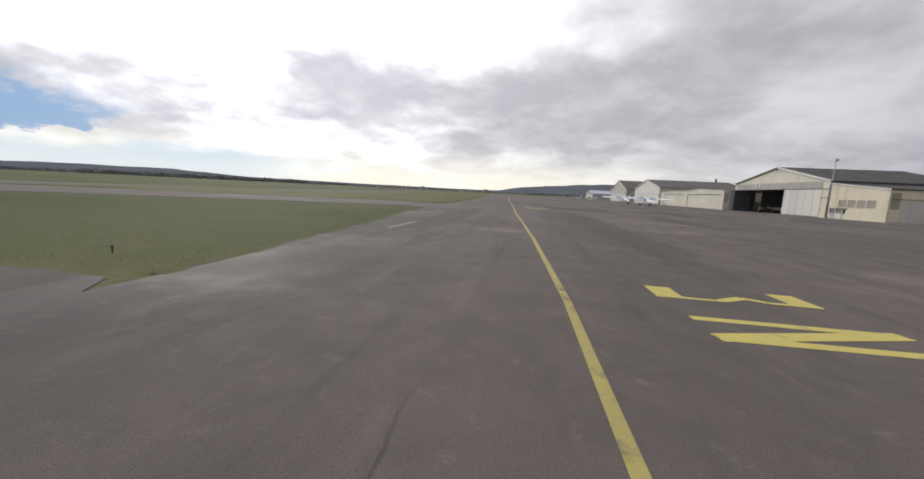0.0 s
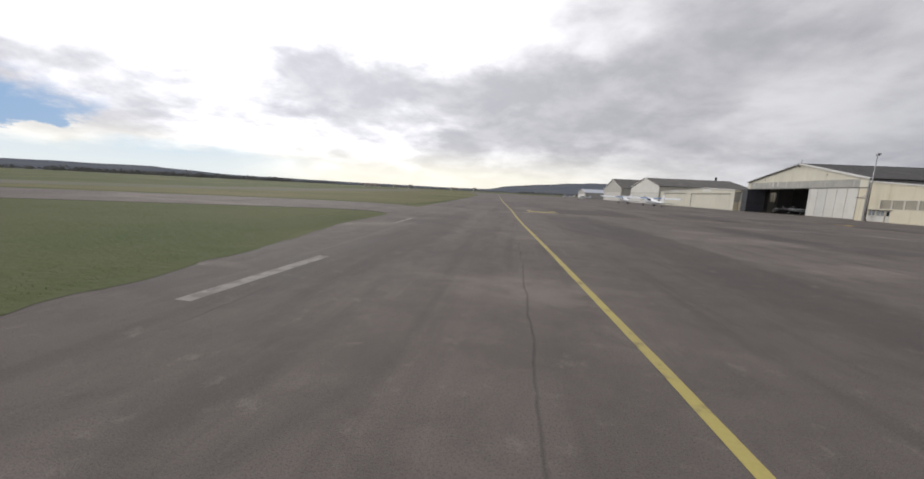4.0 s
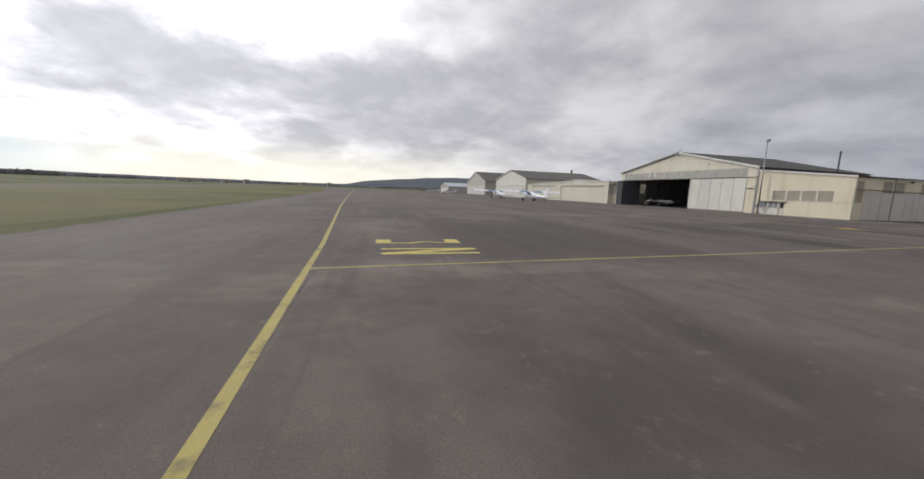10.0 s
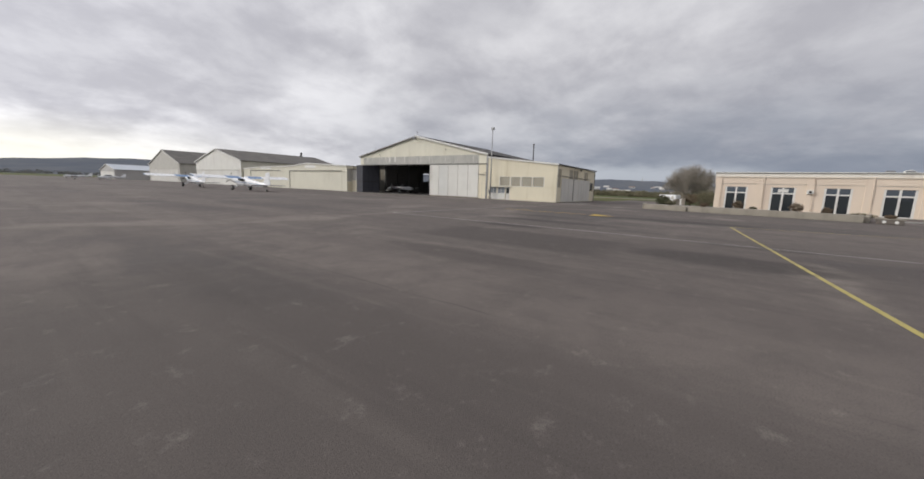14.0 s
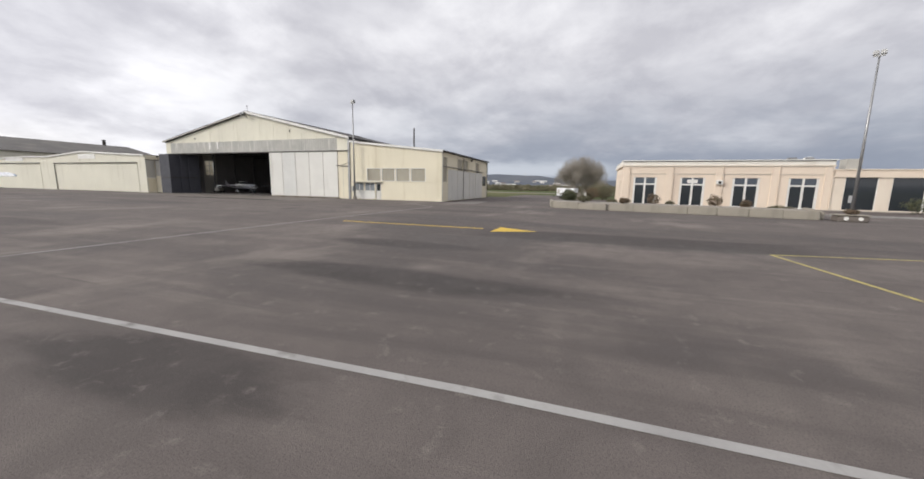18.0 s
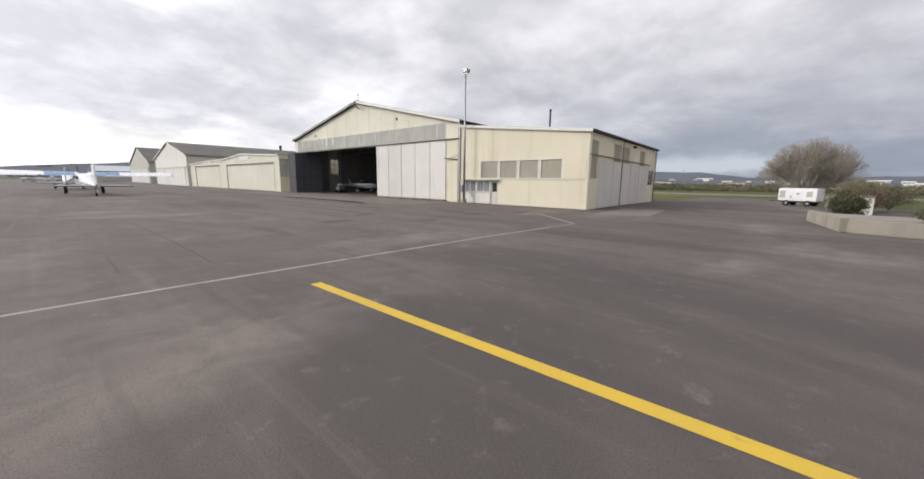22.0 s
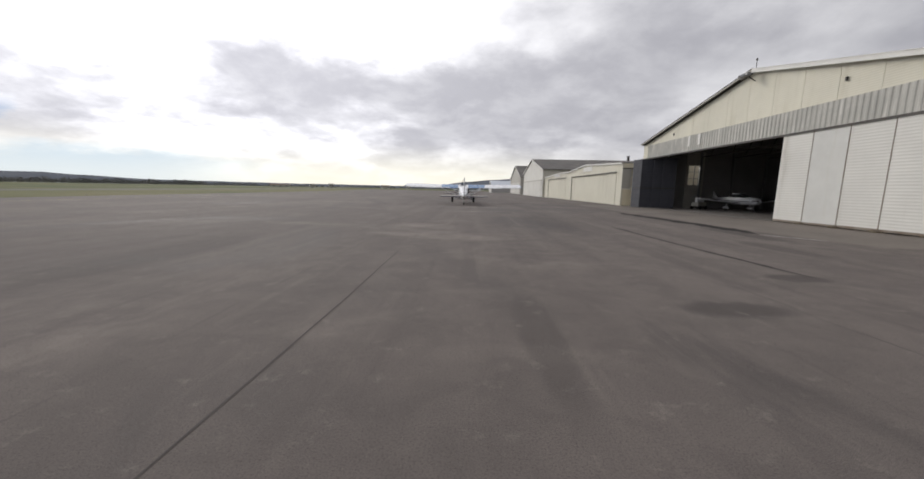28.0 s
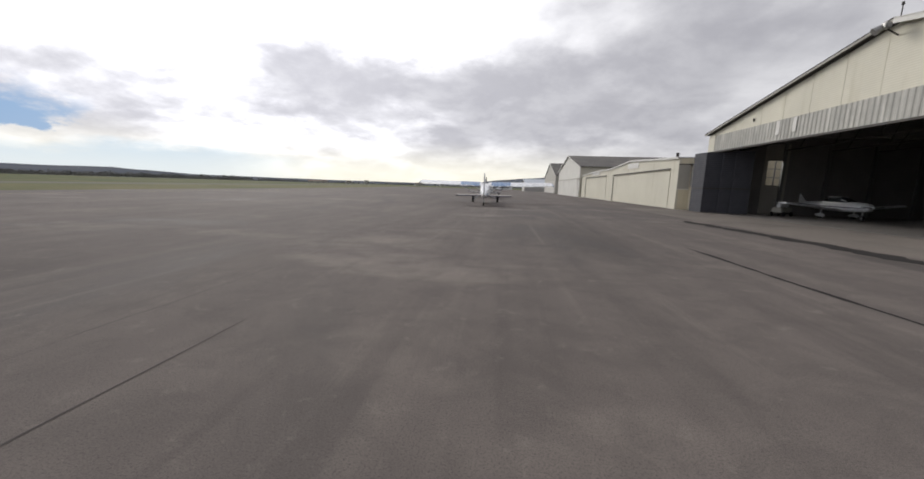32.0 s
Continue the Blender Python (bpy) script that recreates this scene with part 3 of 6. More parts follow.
def wall_with_holes(axis, at, thick, a0, a1, z0, z1, holes):
    """A straight wall in the plane axis = at (thick towards +) from a0 to a1 along the other axis, with rectangular openings (a, b, z, z), as one closed mesh."""
    bm = bmesh.new()
    us = sorted({a0, a1, *[v for h in holes for v in h[:2]]})
    zs = sorted({z0, z1, *[v for h in holes for v in h[2:] if z0 < v < z1]})
    solid = {(i, k): not any(h[0] - 1e-6 <= us[i] and us[i + 1] <= h[1] + 1e-6 and h[2] - 1e-6 <= zs[k] and zs[k + 1] <= h[3] + 1e-6 for h in holes)
             for i in range(len(us) - 1) for k in range(len(zs) - 1)}
    made = {}

    def v(i, k, s):
        if (i, k, s) not in made:
            p = at + s * thick
            made[i, k, s] = bm.verts.new((p, us[i], zs[k]) if axis == "x" else (us[i], p, zs[k]))
        return made[i, k, s]
    for (i, k), full in solid.items():
        if not full:
            continue
        for s in (0, 1):
            bm.faces.new([v(i, k, s), v(i + 1, k, s), v(i + 1, k + 1, s), v(i, k + 1, s)])
        for (di, dk), (p, q) in (((-1, 0), ((i, k), (i, k + 1))), ((1, 0), ((i + 1, k), (i + 1, k + 1))), ((0, -1), ((i, k), (i + 1, k))), ((0, 1), ((i, k + 1), (i + 1, k + 1)))):
            if not solid.get((i + di, k + dk), False):
                bm.faces.new([v(*p, 0), v(*q, 0), v(*q, 1), v(*p, 1)])
    return bm


def strip(points, width, z=0.004):
    """A painted line along points on the ground."""
    bm = bmesh.new()
    pts = [Vector((*p, 0)) for p in points]
    rows = []
    for i, p in enumerate(pts):
        t = (pts[min(i + 1, len(pts) - 1)] - pts[max(i - 1, 0)]).normalized()
        s = Vector((-t.y, t.x, 0)) * width / 2
        rows.append([bm.verts.new((p.x + s.x, p.y + s.y, z)), bm.verts.new((p.x - s.x, p.y - s.y, z))])
    for a, b in zip(rows, rows[1:]):
        bm.faces.new((a[0], a[1], b[1], b[0]))
    return bm


def sheet(outline, z):
    bm = bmesh.new()
    bm.faces.new([bm.verts.new((x, y, z)) for x, y in outline])
    return bm


def structure(name, bm, mat, label, category, smooth=False):
    return tagged(part(name, bm, mat, smooth=smooth), label, category, "", "structure")

# ---- ground, apron, taxiways ----
def ground_sheet():
    """Fields to the horizon, in rings round the apron, flat near and gently rolling far off."""
    bm = bmesh.new()
    radii, n, rings = (0, 60, 120, 200, 320, 500, 800, 1300, 2100, 3200, 4300), 48, []
    for r in radii:
        ring = []
        for k in range(n if r else 1):
            a = 2 * math.pi * k / n
            ring.append(bm.verts.new((-30 + r * math.cos(a), -20 + r * math.sin(a), -0.02)))
        rings.append(ring)
    for k in range(n):
        bm.faces.new((rings[0][0], rings[1][k], rings[1][(k + 1) % n]))
    for a, b in zip(rings[1:], rings[2:]):
        for k in range(n):
            bm.faces.new((a[k], b[k], b[(k + 1) % n], a[(k + 1) % n]))
    return bm


structure("ground", ground_sheet(), GRASS, "flat grass airfield and fields reaching to the horizon", "ground")
WEST_Y = (-160, -95.8, -88, -80, -74, -65, -55, -20, 10, 70, 120, 200, 300)
WEST_X = (-68.0, -68.1, -69.0, -69.7, -70.7, -71.1, -71.9, -73.0, -74.0, -77.3, -83.0, -95.0, -112.0)


def west_edge(y):
    """Where the asphalt ends and the grass begins, west of the taxiway."""
    return np.interp(y, WEST_Y, WEST_X)


structure("apron", prism(list(zip(WEST_X, WEST_Y))[::-1] + [(24, -160), (24, -42), (45, -42), (45, -31), (24, -31), (24, 300)], "z", -0.3, 0.0), ASPHALT, "weathered grey-brown asphalt apron and taxiway with stains", "apron")
structure("taxiway_west", prism([(-71.1, -66.0), (-71.8, -64.8), (-73.2, -64.0), (-76.5, -64.2), (-84.0, -67.3), (-98.0, -74.0), (-116, -84), (-140, -98), (-145, -78), (-116, -65), (-97, -57.0), (-86, -52.8), (-78.5, -51.6), (-74.2, -52.6), (-71.9, -55.0)], "z", -0.3, -0.003), ASPHALT, "asphalt link taxiway curving away through the grass", "taxiway")
structure("taxiway_south", prism([(-68.1, -97.0), (-68.7, -96.2), (-70.5, -96.1), (-73.0, -96.4), (-90, -99), (-125, -106), (-125, -160), (-68.0, -160)], "z", -0.3, -0.003), ASPHALT, "asphalt taxiway branching off beside the grass", "taxiway")
structure("access_road", prism([(66, -140), (74, -140), (80, 80), (70, 80)], "z", -0.3, -0.004), PALE_ROAD, "pale gravel access road behind the apron", "road")
structure("runway", prism([(-150, -200), (-118, -200), (-128, -70), (-118, -48), (-106, -23), (-112, 60), (-160, 400), (-195, 400), (-134, 60), (-124, -22), (-142, -48), (-160, -100)], "z", -0.3, -0.005), WORN_RUNWAY, "dull worn runway surface far across the grass", "runway")


structure("field_north", prism([(-74.0, -50.0), (-80, -49.5), (-97, -54.5), (-116, -62), (-128, -46), (-106, -23), (-112, 60), (-160, 400), (-130, 400), (-112.2, 300), (-95.2, 200), (-83.2, 120), (-77.5, 70), (-74.2, 10), (-73.2, -20)], "z", -0.3, -0.012), DRY_GRASS, "tawny winter grass field beyond the link taxiway", "field")


def grass_tufts(seed, count, xs, ys, holes, tall):
    rng = np.random.default_rng(seed)
    reach, y = rng.uniform(0, 1, count) ** 1.7, rng.uniform(*ys, count)
    x = west_edge(y) - xs * reach if isinstance(xs, float) else xs[1] - (xs[1] - xs[0]) * reach
    keep = np.ones(count, bool)
    for x0, x1, y0, y1 in holes:
        keep &= ~((x > x0) & (x < x1) & (y > y0) & (y < y1))
    x, y = x[keep], y[keep]
    m = len(x)
    a, h, w2 = rng.uniform(0, 2 * np.pi, m), rng.uniform(0.4, 1.0, m) * tall, rng.uniform(0.003, 0.008, m)
    lean = rng.uniform(-0.6, 0.6, (m, 2)) * h[:, None]
    v = np.empty((m, 3, 3))
    v[:, 0] = np.stack([x + w2 * np.cos(a), y + w2 * np.sin(a), np.full(m, -0.02)], -1)
    v[:, 1] = np.stack([x - w2 * np.cos(a), y - w2 * np.sin(a), np.full(m, -0.02)], -1)
    v[:, 2] = np.stack([x + lean[:, 0], y + lean[:, 1], h - 0.02], -1)
    me = bpy.data.meshes.new("mesh")
    me.from_pydata(v.reshape(-1, 3).tolist(), [], np.arange(3 * m).reshape(-1, 3).tolist())
    return me


for seed, count, xs, ys, holes in ((3, 34000, 24.0, (-95.7, -66.5), ()), (4, 30000, 20.0, (-51.5, 6), ()), (5, 6000, 5.0, (10, 120), ()), (6, 15000, (24.2, 60), (-70, 10), ((24, 45, -42, -31),))):
    tagged(part("grass", grass_tufts(seed, count, xs, ys, holes, 0.032), BLADE), "short rough green grass beside the asphalt", "grass", "", "stuff")


def verge(y0, y1, seed):
    """Grass creeping over the edge of the asphalt in ragged tongues."""
    rg = random.Random(seed)
    bm = bmesh.new()
    y, prev = y0, None
    while y < y1:
        reach = 0.05 + 0.30 * abs(noise.noise(Vector((y * 0.35, seed, 0)))) + 0.12 * rg.random()
        x = float(west_edge(y))
        pair = (bm.verts.new((x - 0.25, y, 0.002)), bm.verts.new((x + reach, y, 0.006)))
        if prev:
            bm.faces.new((prev[0], prev[1], pair[1], pair[0]))
        prev = pair
        y += rg.uniform(0.15, 0.4)
    return bm


for k, (y0, y1) in enumerate(((-95.7, -66.2), (-54.6, 180.0))):
    structure("verge", verge(y0, y1, 3 + k), GRASS, "ragged grass verge creeping over the asphalt edge", "verge")
structure("threshold", prism([(-7.0, 19.5), (-0.05, 19.5), (-0.05, -16.4), (-6.2, -16.4), (-6.9, -9.0)], "z", -0.1, 0.0025), THRESHOLD, "brownish worn concrete strip before the hangar doors", "pavement")


def ragged_strip(points, narrow, wide, z, seed):
    """A flat seam of uneven width that tapers out at both ends."""
    bm = bmesh.new()
    prev = None
    total = sum(math.dist(p, q) for p, q in zip(points, points[1:]))
    gone = 0.0
    for p, q in zip(points, points[1:]):
        length = math.dist(p, q)
        steps = max(2, round(length / 0.18))
        t = Vector((q[0] - p[0], q[1] - p[1], 0)).normalized()
        side = Vector((-t.y, t.x, 0))
        for k in range(steps + 1):
            f = (gone + length * k / steps) / total
            swell = 0.5 + 0.5 * noise.noise(Vector((f * total * 0.35, seed, 0))) + 0.35 * noise.noise(Vector((f * total * 1.9, seed, 4)))
            half = (narrow + (wide - narrow) * max(swell, 0)) / 2 * min(1.0, 7 * f + 0.05, 7 * (1 - f) + 0.3)
            mid = Vector((p[0], p[1], z)) + t * (length * k / steps) + side * 0.25 * wide * noise.noise(Vector((f * total * 0.8, seed, 9)))
            pair = (bm.verts.new(mid - side * half), bm.verts.new(mid + side * half))
            if prev:
                bm.faces.new((prev[0], pair[0], pair[1], prev[1]))
            prev = pair
        gone += length
    return bm


# painted markings
marks = (
    ("centreline", strip([(-60.2, -150), (-60.3, -95), (-60.65, -86), (-61.15, -77), (-61.7, -68), (-62.1, -60), (-62.45, -50), (-63.9, -25), (-66.8, 42), (-71, 150), (-76, 240)], 0.15), YELLOW, "long yellow taxiway centreline on asphalt"),
    ("lead_line", strip([(-62.3, -53.9), (-52.0, -52.87), (-42.0, -51.85), (-25.4, -50.2)], 0.115, 0.005), YELLOW, "yellow lead-in line crossing the apron"),
    ("stand_line", strip([(-23.0, -33.1), (-22.95, -40.6)], 0.20), BRIGHT_YELLOW, "bright yellow parking guide line"),
    ("arrow_head", sheet([(-23.85, -41.15), (-22.1, -41.2), (-23.0, -43.0)], 0.004), BRIGHT_YELLOW, "solid yellow painted arrow head"),
    ("stand_edge", strip([(-25.4, -50.25), (-24.8, -53.4), (-23.8, -60.0)], 0.10), YELLOW, "thin faded yellow line branching off on the apron"),
    ("white_line", strip([(-35.7, -31.5), (-25, -31.55), (-16, -31.85), (-9.6, -32.35)], 0.10), WHITE_LINE, "worn white apron boundary line"),
    ("white_line_end", strip([(-9.55, -32.3), (-5.6, -28.1)], 0.12, 0.005), WHITE_LINE, "worn white line slanting towards the hangar corner"),
    ("white_cross_line", strip([(-35.75, -31.5), (-35.4, -44), (-35.4, -66)], 0.12, 0.005), WHITE_LINE, "worn white line along the apron"),
    ("white_streak", strip([(-68.5, -72.0), (-68.55, -68.3)], 0.22), FADED, "faded white streak on the taxiway"),
    ("white_streak", strip([(-67.4, -85.4), (-67.25, -81.4)], 0.30), FADED, "faded white streak on the taxiway"),
    ("white_streak", strip([(-68.5, -23.8), (-67.4, -21.9)], 0.25), FADED, "faded white streak on the taxiway"),
    ("drain_joint", ragged_strip([(-8.3, 3.0), (-8.0, -2.0), (-7.8, -6.0), (-7.6, -9.0), (-7.9, -12.6)], 0.25, 1.5, 0.007, 3), TAR, "dark damp drainage joint in front of the hangar"),
    ("drain_joint", ragged_strip([(-13.9, -10.0), (-13.9, -15.0), (-13.8, -18.0), (-13.6, -21.5)], 0.02, 0.26, 0.003, 5), TAR, "dark tar joint in the asphalt"),
    ("drain_joint", ragged_strip([(-23.75, -30.5), (-23.7, -24.0), (-23.75, -19.0)], 0.010, 0.045, 0.003, 7), OLD_TAR, "long dark tar joint in the asphalt"),
    ("white_bar", strip([(-7.85, -12.7), (-6.6, -14.6)], 0.16, 0.005), WHITE_LINE, "worn white bar at the drain"),
    ("repair_patch", sheet([(-3.5, -30.8), (4.5, -30.6), (5.0, -33.4), (-2.5, -33.9)], 0.003), PATCH, "pale rectangular repair patch in asphalt"),
)
for name, bm, mat, label in marks:
    structure(name, bm, mat, label, "road marking")


def ground_letter(name, strokes, at, mat):
    """A large painted character, its strokes drawn as strips in one mesh."""
    bm = bmesh.new()
    for k, (p, q, wd) in enumerate(strokes):
        p, q = Vector((*p, 0)), Vector((*q, 0))
        t = (q - p).normalized()
        s = Vector((-t.y, t.x, 0)) * wd / 2
        z = 0.004 + 0.001 * k
        bm.faces.new([bm.verts.new((v.x + at[0], v.y + at[1], z)) for v in (p + s, p - s, q - s, q + s)])
    structure(name, bm, mat, "large yellow character painted on the taxiway", "road marking")


N_STROKES = (((0, 0), (3.05, 0.05), 0.20), ((0, -0.85), (3.0, -0.75), 0.22), ((0.0, -0.85), (3.05, 0.05), 0.30))
HOOK_STROKES = (((0, 0), (1.25, 0), 0.13), ((0.27, 0.02), (0.27, 0.80), 0.52), ((2.78, 0.05), (2.78, 0.95), 0.52), ((1.2, 0), (1.75, 0.36), 0.20), ((1.75, 0.36), (2.1, 0.16), 0.17), ((2.1, 0.14), (2.8, 0.12), 0.14))
ground_letter("painted_letter", N_STROKES, (-60.6, -51.2), PALE_YELLOW)
ground_letter("painted_letter", HOOK_STROKES, (-60.75, -49.95), PALE_YELLOW)
ground_letter("painted_letter", N_STROKES, (-58.35, -95.2), PALE_YELLOW)
ground_letter("painted_letter", HOOK_STROKES, (-58.45, -93.9), PALE_YELLOW)


# ---- main hangar ----
EAVE, APEX, YL, YR, YM, DEPTH = 7.72, 11.25, 16.6, -16.6, -0.4, 26.0


def roof_z(y):
    return APEX - (y - YM) * 0.2077 if y > YM else APEX - (YM - y) * 0.228


hangar = thing("hangar", (0, 0, 0), "large cream sheet-metal hangar with gabled roof and one door side open", "hangar")


def ribbed(y0, y1, z0, z1, x, pitch, depth, top=None):
    """An upright sheet facing -x with real trapezoid ribs."""
    bm = bmesh.new()
    ys, k = [], 0
    y = y0
    while y < y1 - 1e-6:
        ys += [(y, 0), (y + pitch * 0.35, 0), (y + pitch * 0.5, -depth), (y + pitch * 0.85, -depth)]
        y += pitch
    ys.append((y1, 0))
    ys = [(min(a, y1), b) for a, b in ys]
    lo = [bm.verts.new((x + b, a, z0)) for a, b in ys]
    hi = [bm.verts.new((x + b, a, top(a) if top else z1)) for a, b in ys]
    for i in range(len(ys) - 1):
        if ys[i + 1][0] - ys[i][0] > 1e-5:
            bm.faces.new((lo[i], lo[i + 1], hi[i + 1], hi[i]))
    return bm


# gable cladding, sheet by sheet over a solid backing
part("gable_wall", prism([(YL - 0.1, 7.50), (YR + 0.1, 7.40), (YR + 0.1, roof_z(YR) - 0.12), (YM, APEX - 0.12), (YL - 0.1, EAVE - 0.12)], "x", 0.10, 0.25), CREAM, hangar)
ys = np.linspace(YL - 0.15, YR + 0.15, 15)
for a, b in zip(ys, ys[1:]):
    lo_z = 7.51
    outline = [(a - 0.012, min(lo_z, roof_z(a) - 0.1)), (b + 0.012, min(lo_z, roof_z(b) - 0.1)), (b + 0.012, roof_z(b) - 0.1), (a - 0.012, roof_z(a) - 0.1)]
    if (a - YM) * (b - YM) < 0:
        outline.insert(3, (YM, APEX - 0.1))
    if max(o[1] for o in outline) - lo_z > 0.05:
        part("cladding_sheet", prism(outline, "x", 0.055 + 0.008 * random.random(), 0.10), CREAM, hangar)
# translucent ribbed lintel band above the doors
for k in range(10):
    part("lintel_panel", ribbed(-14.9 + k * 3.04, -14.9 + (k + 1) * 3.04 - 0.01, 6.0 - random.uniform(0, 0.03), 7.50, -0.02 - 0.006 * (k % 2), 0.336, 0.028), LINTEL, hangar, "weathered grey ribbed lintel sheeting")
part("lintel_back", cube(0.0, 0.08, -14.9, 15.5, 6.02, 7.50), GREY_SHEET, hangar)
for y in (7.2, 5.6):
    part("patched_rib", cube(-0.085, -0.06, y - 0.17, y + 0.17, 6.45, 7.45), WHITE_TRIM, hangar, "pale replaced rib")
part("corner_sheet", cube(-0.04, 0.12, -16.55, -14.92, 6.0, 7.42), CREAM, hangar)
part("corner_sheet", prism([(15.52, 6.0), (16.55, 6.0), (16.55, 7.6), (15.52, 7.6)], "x", -0.04, 0.12), CREAM, hangar)
part("door_rail", cube(-0.12, 0.02, -16.7, 16.5, 5.86, 5.99), DARK_STEEL, hangar)
# white sliding door leaves on the closed side
for k in range(5):
    y1 = -3.85 - k * 2.22
    leaf = part("sliding_door", cube(-0.06 - 0.004 * (k % 2), 0.04, y1 - 2.2, y1, 0.06, 5.86), PLAIN_DOOR if k == 1 else WHITE_DOOR, hangar, "flat grey-white sliding door leaf" if k == 1 else "white ribbed sliding door leaf")
    part("door_edge", cube(-0.075, 0.05, y1 - 2.235, y1 - 2.185, 0.06, 5.86), SEAM, leaf)
    part("foot_plate", cube(-0.072, -0.062, y1 - 2.18, y1 - 0.02, 0.06, 0.16 + random.uniform(0, 0.06)), SEAM, leaf, "rusty foot of the door leaf")
    heap = bmesh.new()
    bmesh.ops.create_icosphere(heap, subdivisions=3, radius=1.0)
    for v in heap.verts:
        v.co *= 1 + 0.35 * noise.noise(v.co * 2.3 + Vector((k * 7.0, 0, 0)))
        v.co = Vector((v.co.x * 0.16 - 0.16, v.co.y * random.uniform(0.34, 0.36) + y1 - 2.2, max(v.co.z * 0.10, -0.01)))
    part("dirt_heap", heap, DIRT, leaf, "brown leaves and dirt gathered at the door foot")
    part("wheel_box", cube(-0.10, 0.06, y1 - 2.35, y1 - 2.05, 0.0, 0.12), DARK_STEEL, leaf)
part("corner_panel", cube(-0.05, 0.10, -16.45, -15.0, 0.0, 5.85), CREAM_PLAIN, hangar)
part("corner_panel", cube(-0.058, 0.10, -15.75, -15.72, 0.05, 4.0), GREY_SHEET, hangar)
part("corner_post", cube(-0.10, 0.15, -16.78, -16.52, 0.0, 7.30), STEEL, hangar)
# dark folded leaves beside the open side
fold = [(-1.15, 16.55), (-0.95, 14.75), (1.15, 14.45), (0.15, 14.05), (1.9, 13.75), (0.9, 13.4), (2.3, 13.1)]
for (xa, ya), (xb, yb) in zip(fold, fold[1:]):
    bm = bmesh.new()
    length = math.hypot(xb - xa, yb - ya)
    box(bm, 0, length, -0.03, 0.03, 0.06, 5.84)
    ob = part("folded_door_leaf", bm, DARK_DOOR, hangar, "dark blue-grey folded door leaf")
    ob.matrix_local = pose(xa, ya, 0, 0, 0, math.degrees(math.atan2(yb - ya, xb - xa)))
    part("leaf_rail", cube(0.03, length - 0.03, -0.045, 0.045, 2.35, 2.45), DARK_STEEL, ob)
# roof, verges, ridge
for s, ya in ((1, YL + 0.25), (-1, YR - 0.25)):
    za = roof_z(YL + 0.25) if s > 0 else roof_z(YR - 0.25)
    part("roof", prism([(YM, APEX), (ya, za), (ya, za + 0.09), (YM, APEX + 0.09)], "x", -0.25, DEPTH + 0.3), DARK_ROOF, hangar, "dark fibre-cement roof slope")
    part("verge_trim", prism([(YM, APEX - (0.04 if s > 0 else 0.17)), (ya, za - (0.04 if s > 0 else 0.17)), (ya, za + 0.10), (YM, APEX + 0.10)], "x", -0.33, -0.252), GREY_SHEET if s > 0 else WHITE_TRIM, hangar, "verge board")
    part("verge_flashing", prism([(YM, APEX + 0.10), (ya, za + 0.10), (ya, za + 0.14), (YM, APEX + 0.14)], "x", -0.36, 0.25), WHITE_TRIM if s < 0 else DARK_STEEL, hangar)
for s, ya in ((1, YL - 0.2), (-1, YR + 0.2)):
    part("roof_lining", prism([(YM, APEX - 0.04), (ya, roof_z(ya) - 0.04), (ya, roof_z(ya) - 0.015), (YM, APEX - 0.015)], "x", 0.26, DEPTH - 0.16), DARK_IN, hangar)
part("ridge_cap", prism([(YM - 0.3, APEX + 0.06), (YM, APEX + 0.17), (YM + 0.3, APEX + 0.06), (YM, APEX + 0.12)], "x", -0.3, DEPTH + 0.3), DARK_ROOF, hangar)
# walls and inside
part("north_wall", wall_with_holes("y", YL - 0.2, 0.15, 0.25, DEPTH, 0, EAVE - 0.1, [(5.6, 7.2, 2.8, 5.3), (20.6, 23.8, 2.9, 5.2)]), DARK_IN, hangar)
part("pale_wall_strip", wall_with_holes("y", YL - 0.24, 0.035, 5.3, 7.5, 0.02, 6.9, [(5.6, 7.2, 2.8, 5.3)]), GREY_SHEET, hangar, "pale sheet round the side window")
part("south_wall", cube(0.25, DEPTH, YR + 0.02, YR + 0.17, 0, roof_z(YR) - 0.12), DARK_IN, hangar)
part("rear_wall", wall_with_holes("x", DEPTH - 0.15, 0.15, YR, YL, 0, roof_z(YR) - 0.1, [(-9, -6, 2.7, 5.4)]), DARK_IN, hangar)
part("rear_gable", prism([(YL, roof_z(YR) - 0.1), (YR, roof_z(YR) - 0.1), (YM, APEX - 0.05), (YL, EAVE - 0.1)], "x", DEPTH - 0.15, DEPTH), DARK_IN, hangar)
part("hangar_floor", cube(0.1, DEPTH, YR, YL, -0.05, 0.012), FLOOR_IN, hangar)
for y0, y1 in ((-9, -6),):
    win = part("window", cube(DEPTH - 0.09, DEPTH - 0.06, y0, y1, 2.7, 2.78), STEEL, hangar)
    for y in np.linspace(y0, y1, 4):
        part("glazing_bar", cube(DEPTH - 0.10, DEPTH - 0.05, y - 0.04, y + 0.04, 2.7, 5.4), STEEL, win)
    part("glazing_bar", cube(DEPTH - 0.10, DEPTH - 0.05, y0, y1, 4.0, 4.08), STEEL, win)
win = part("window", cube(5.6, 7.2, YL - 0.14, YL - 0.10, 2.8, 2.88), STEEL, hangar)
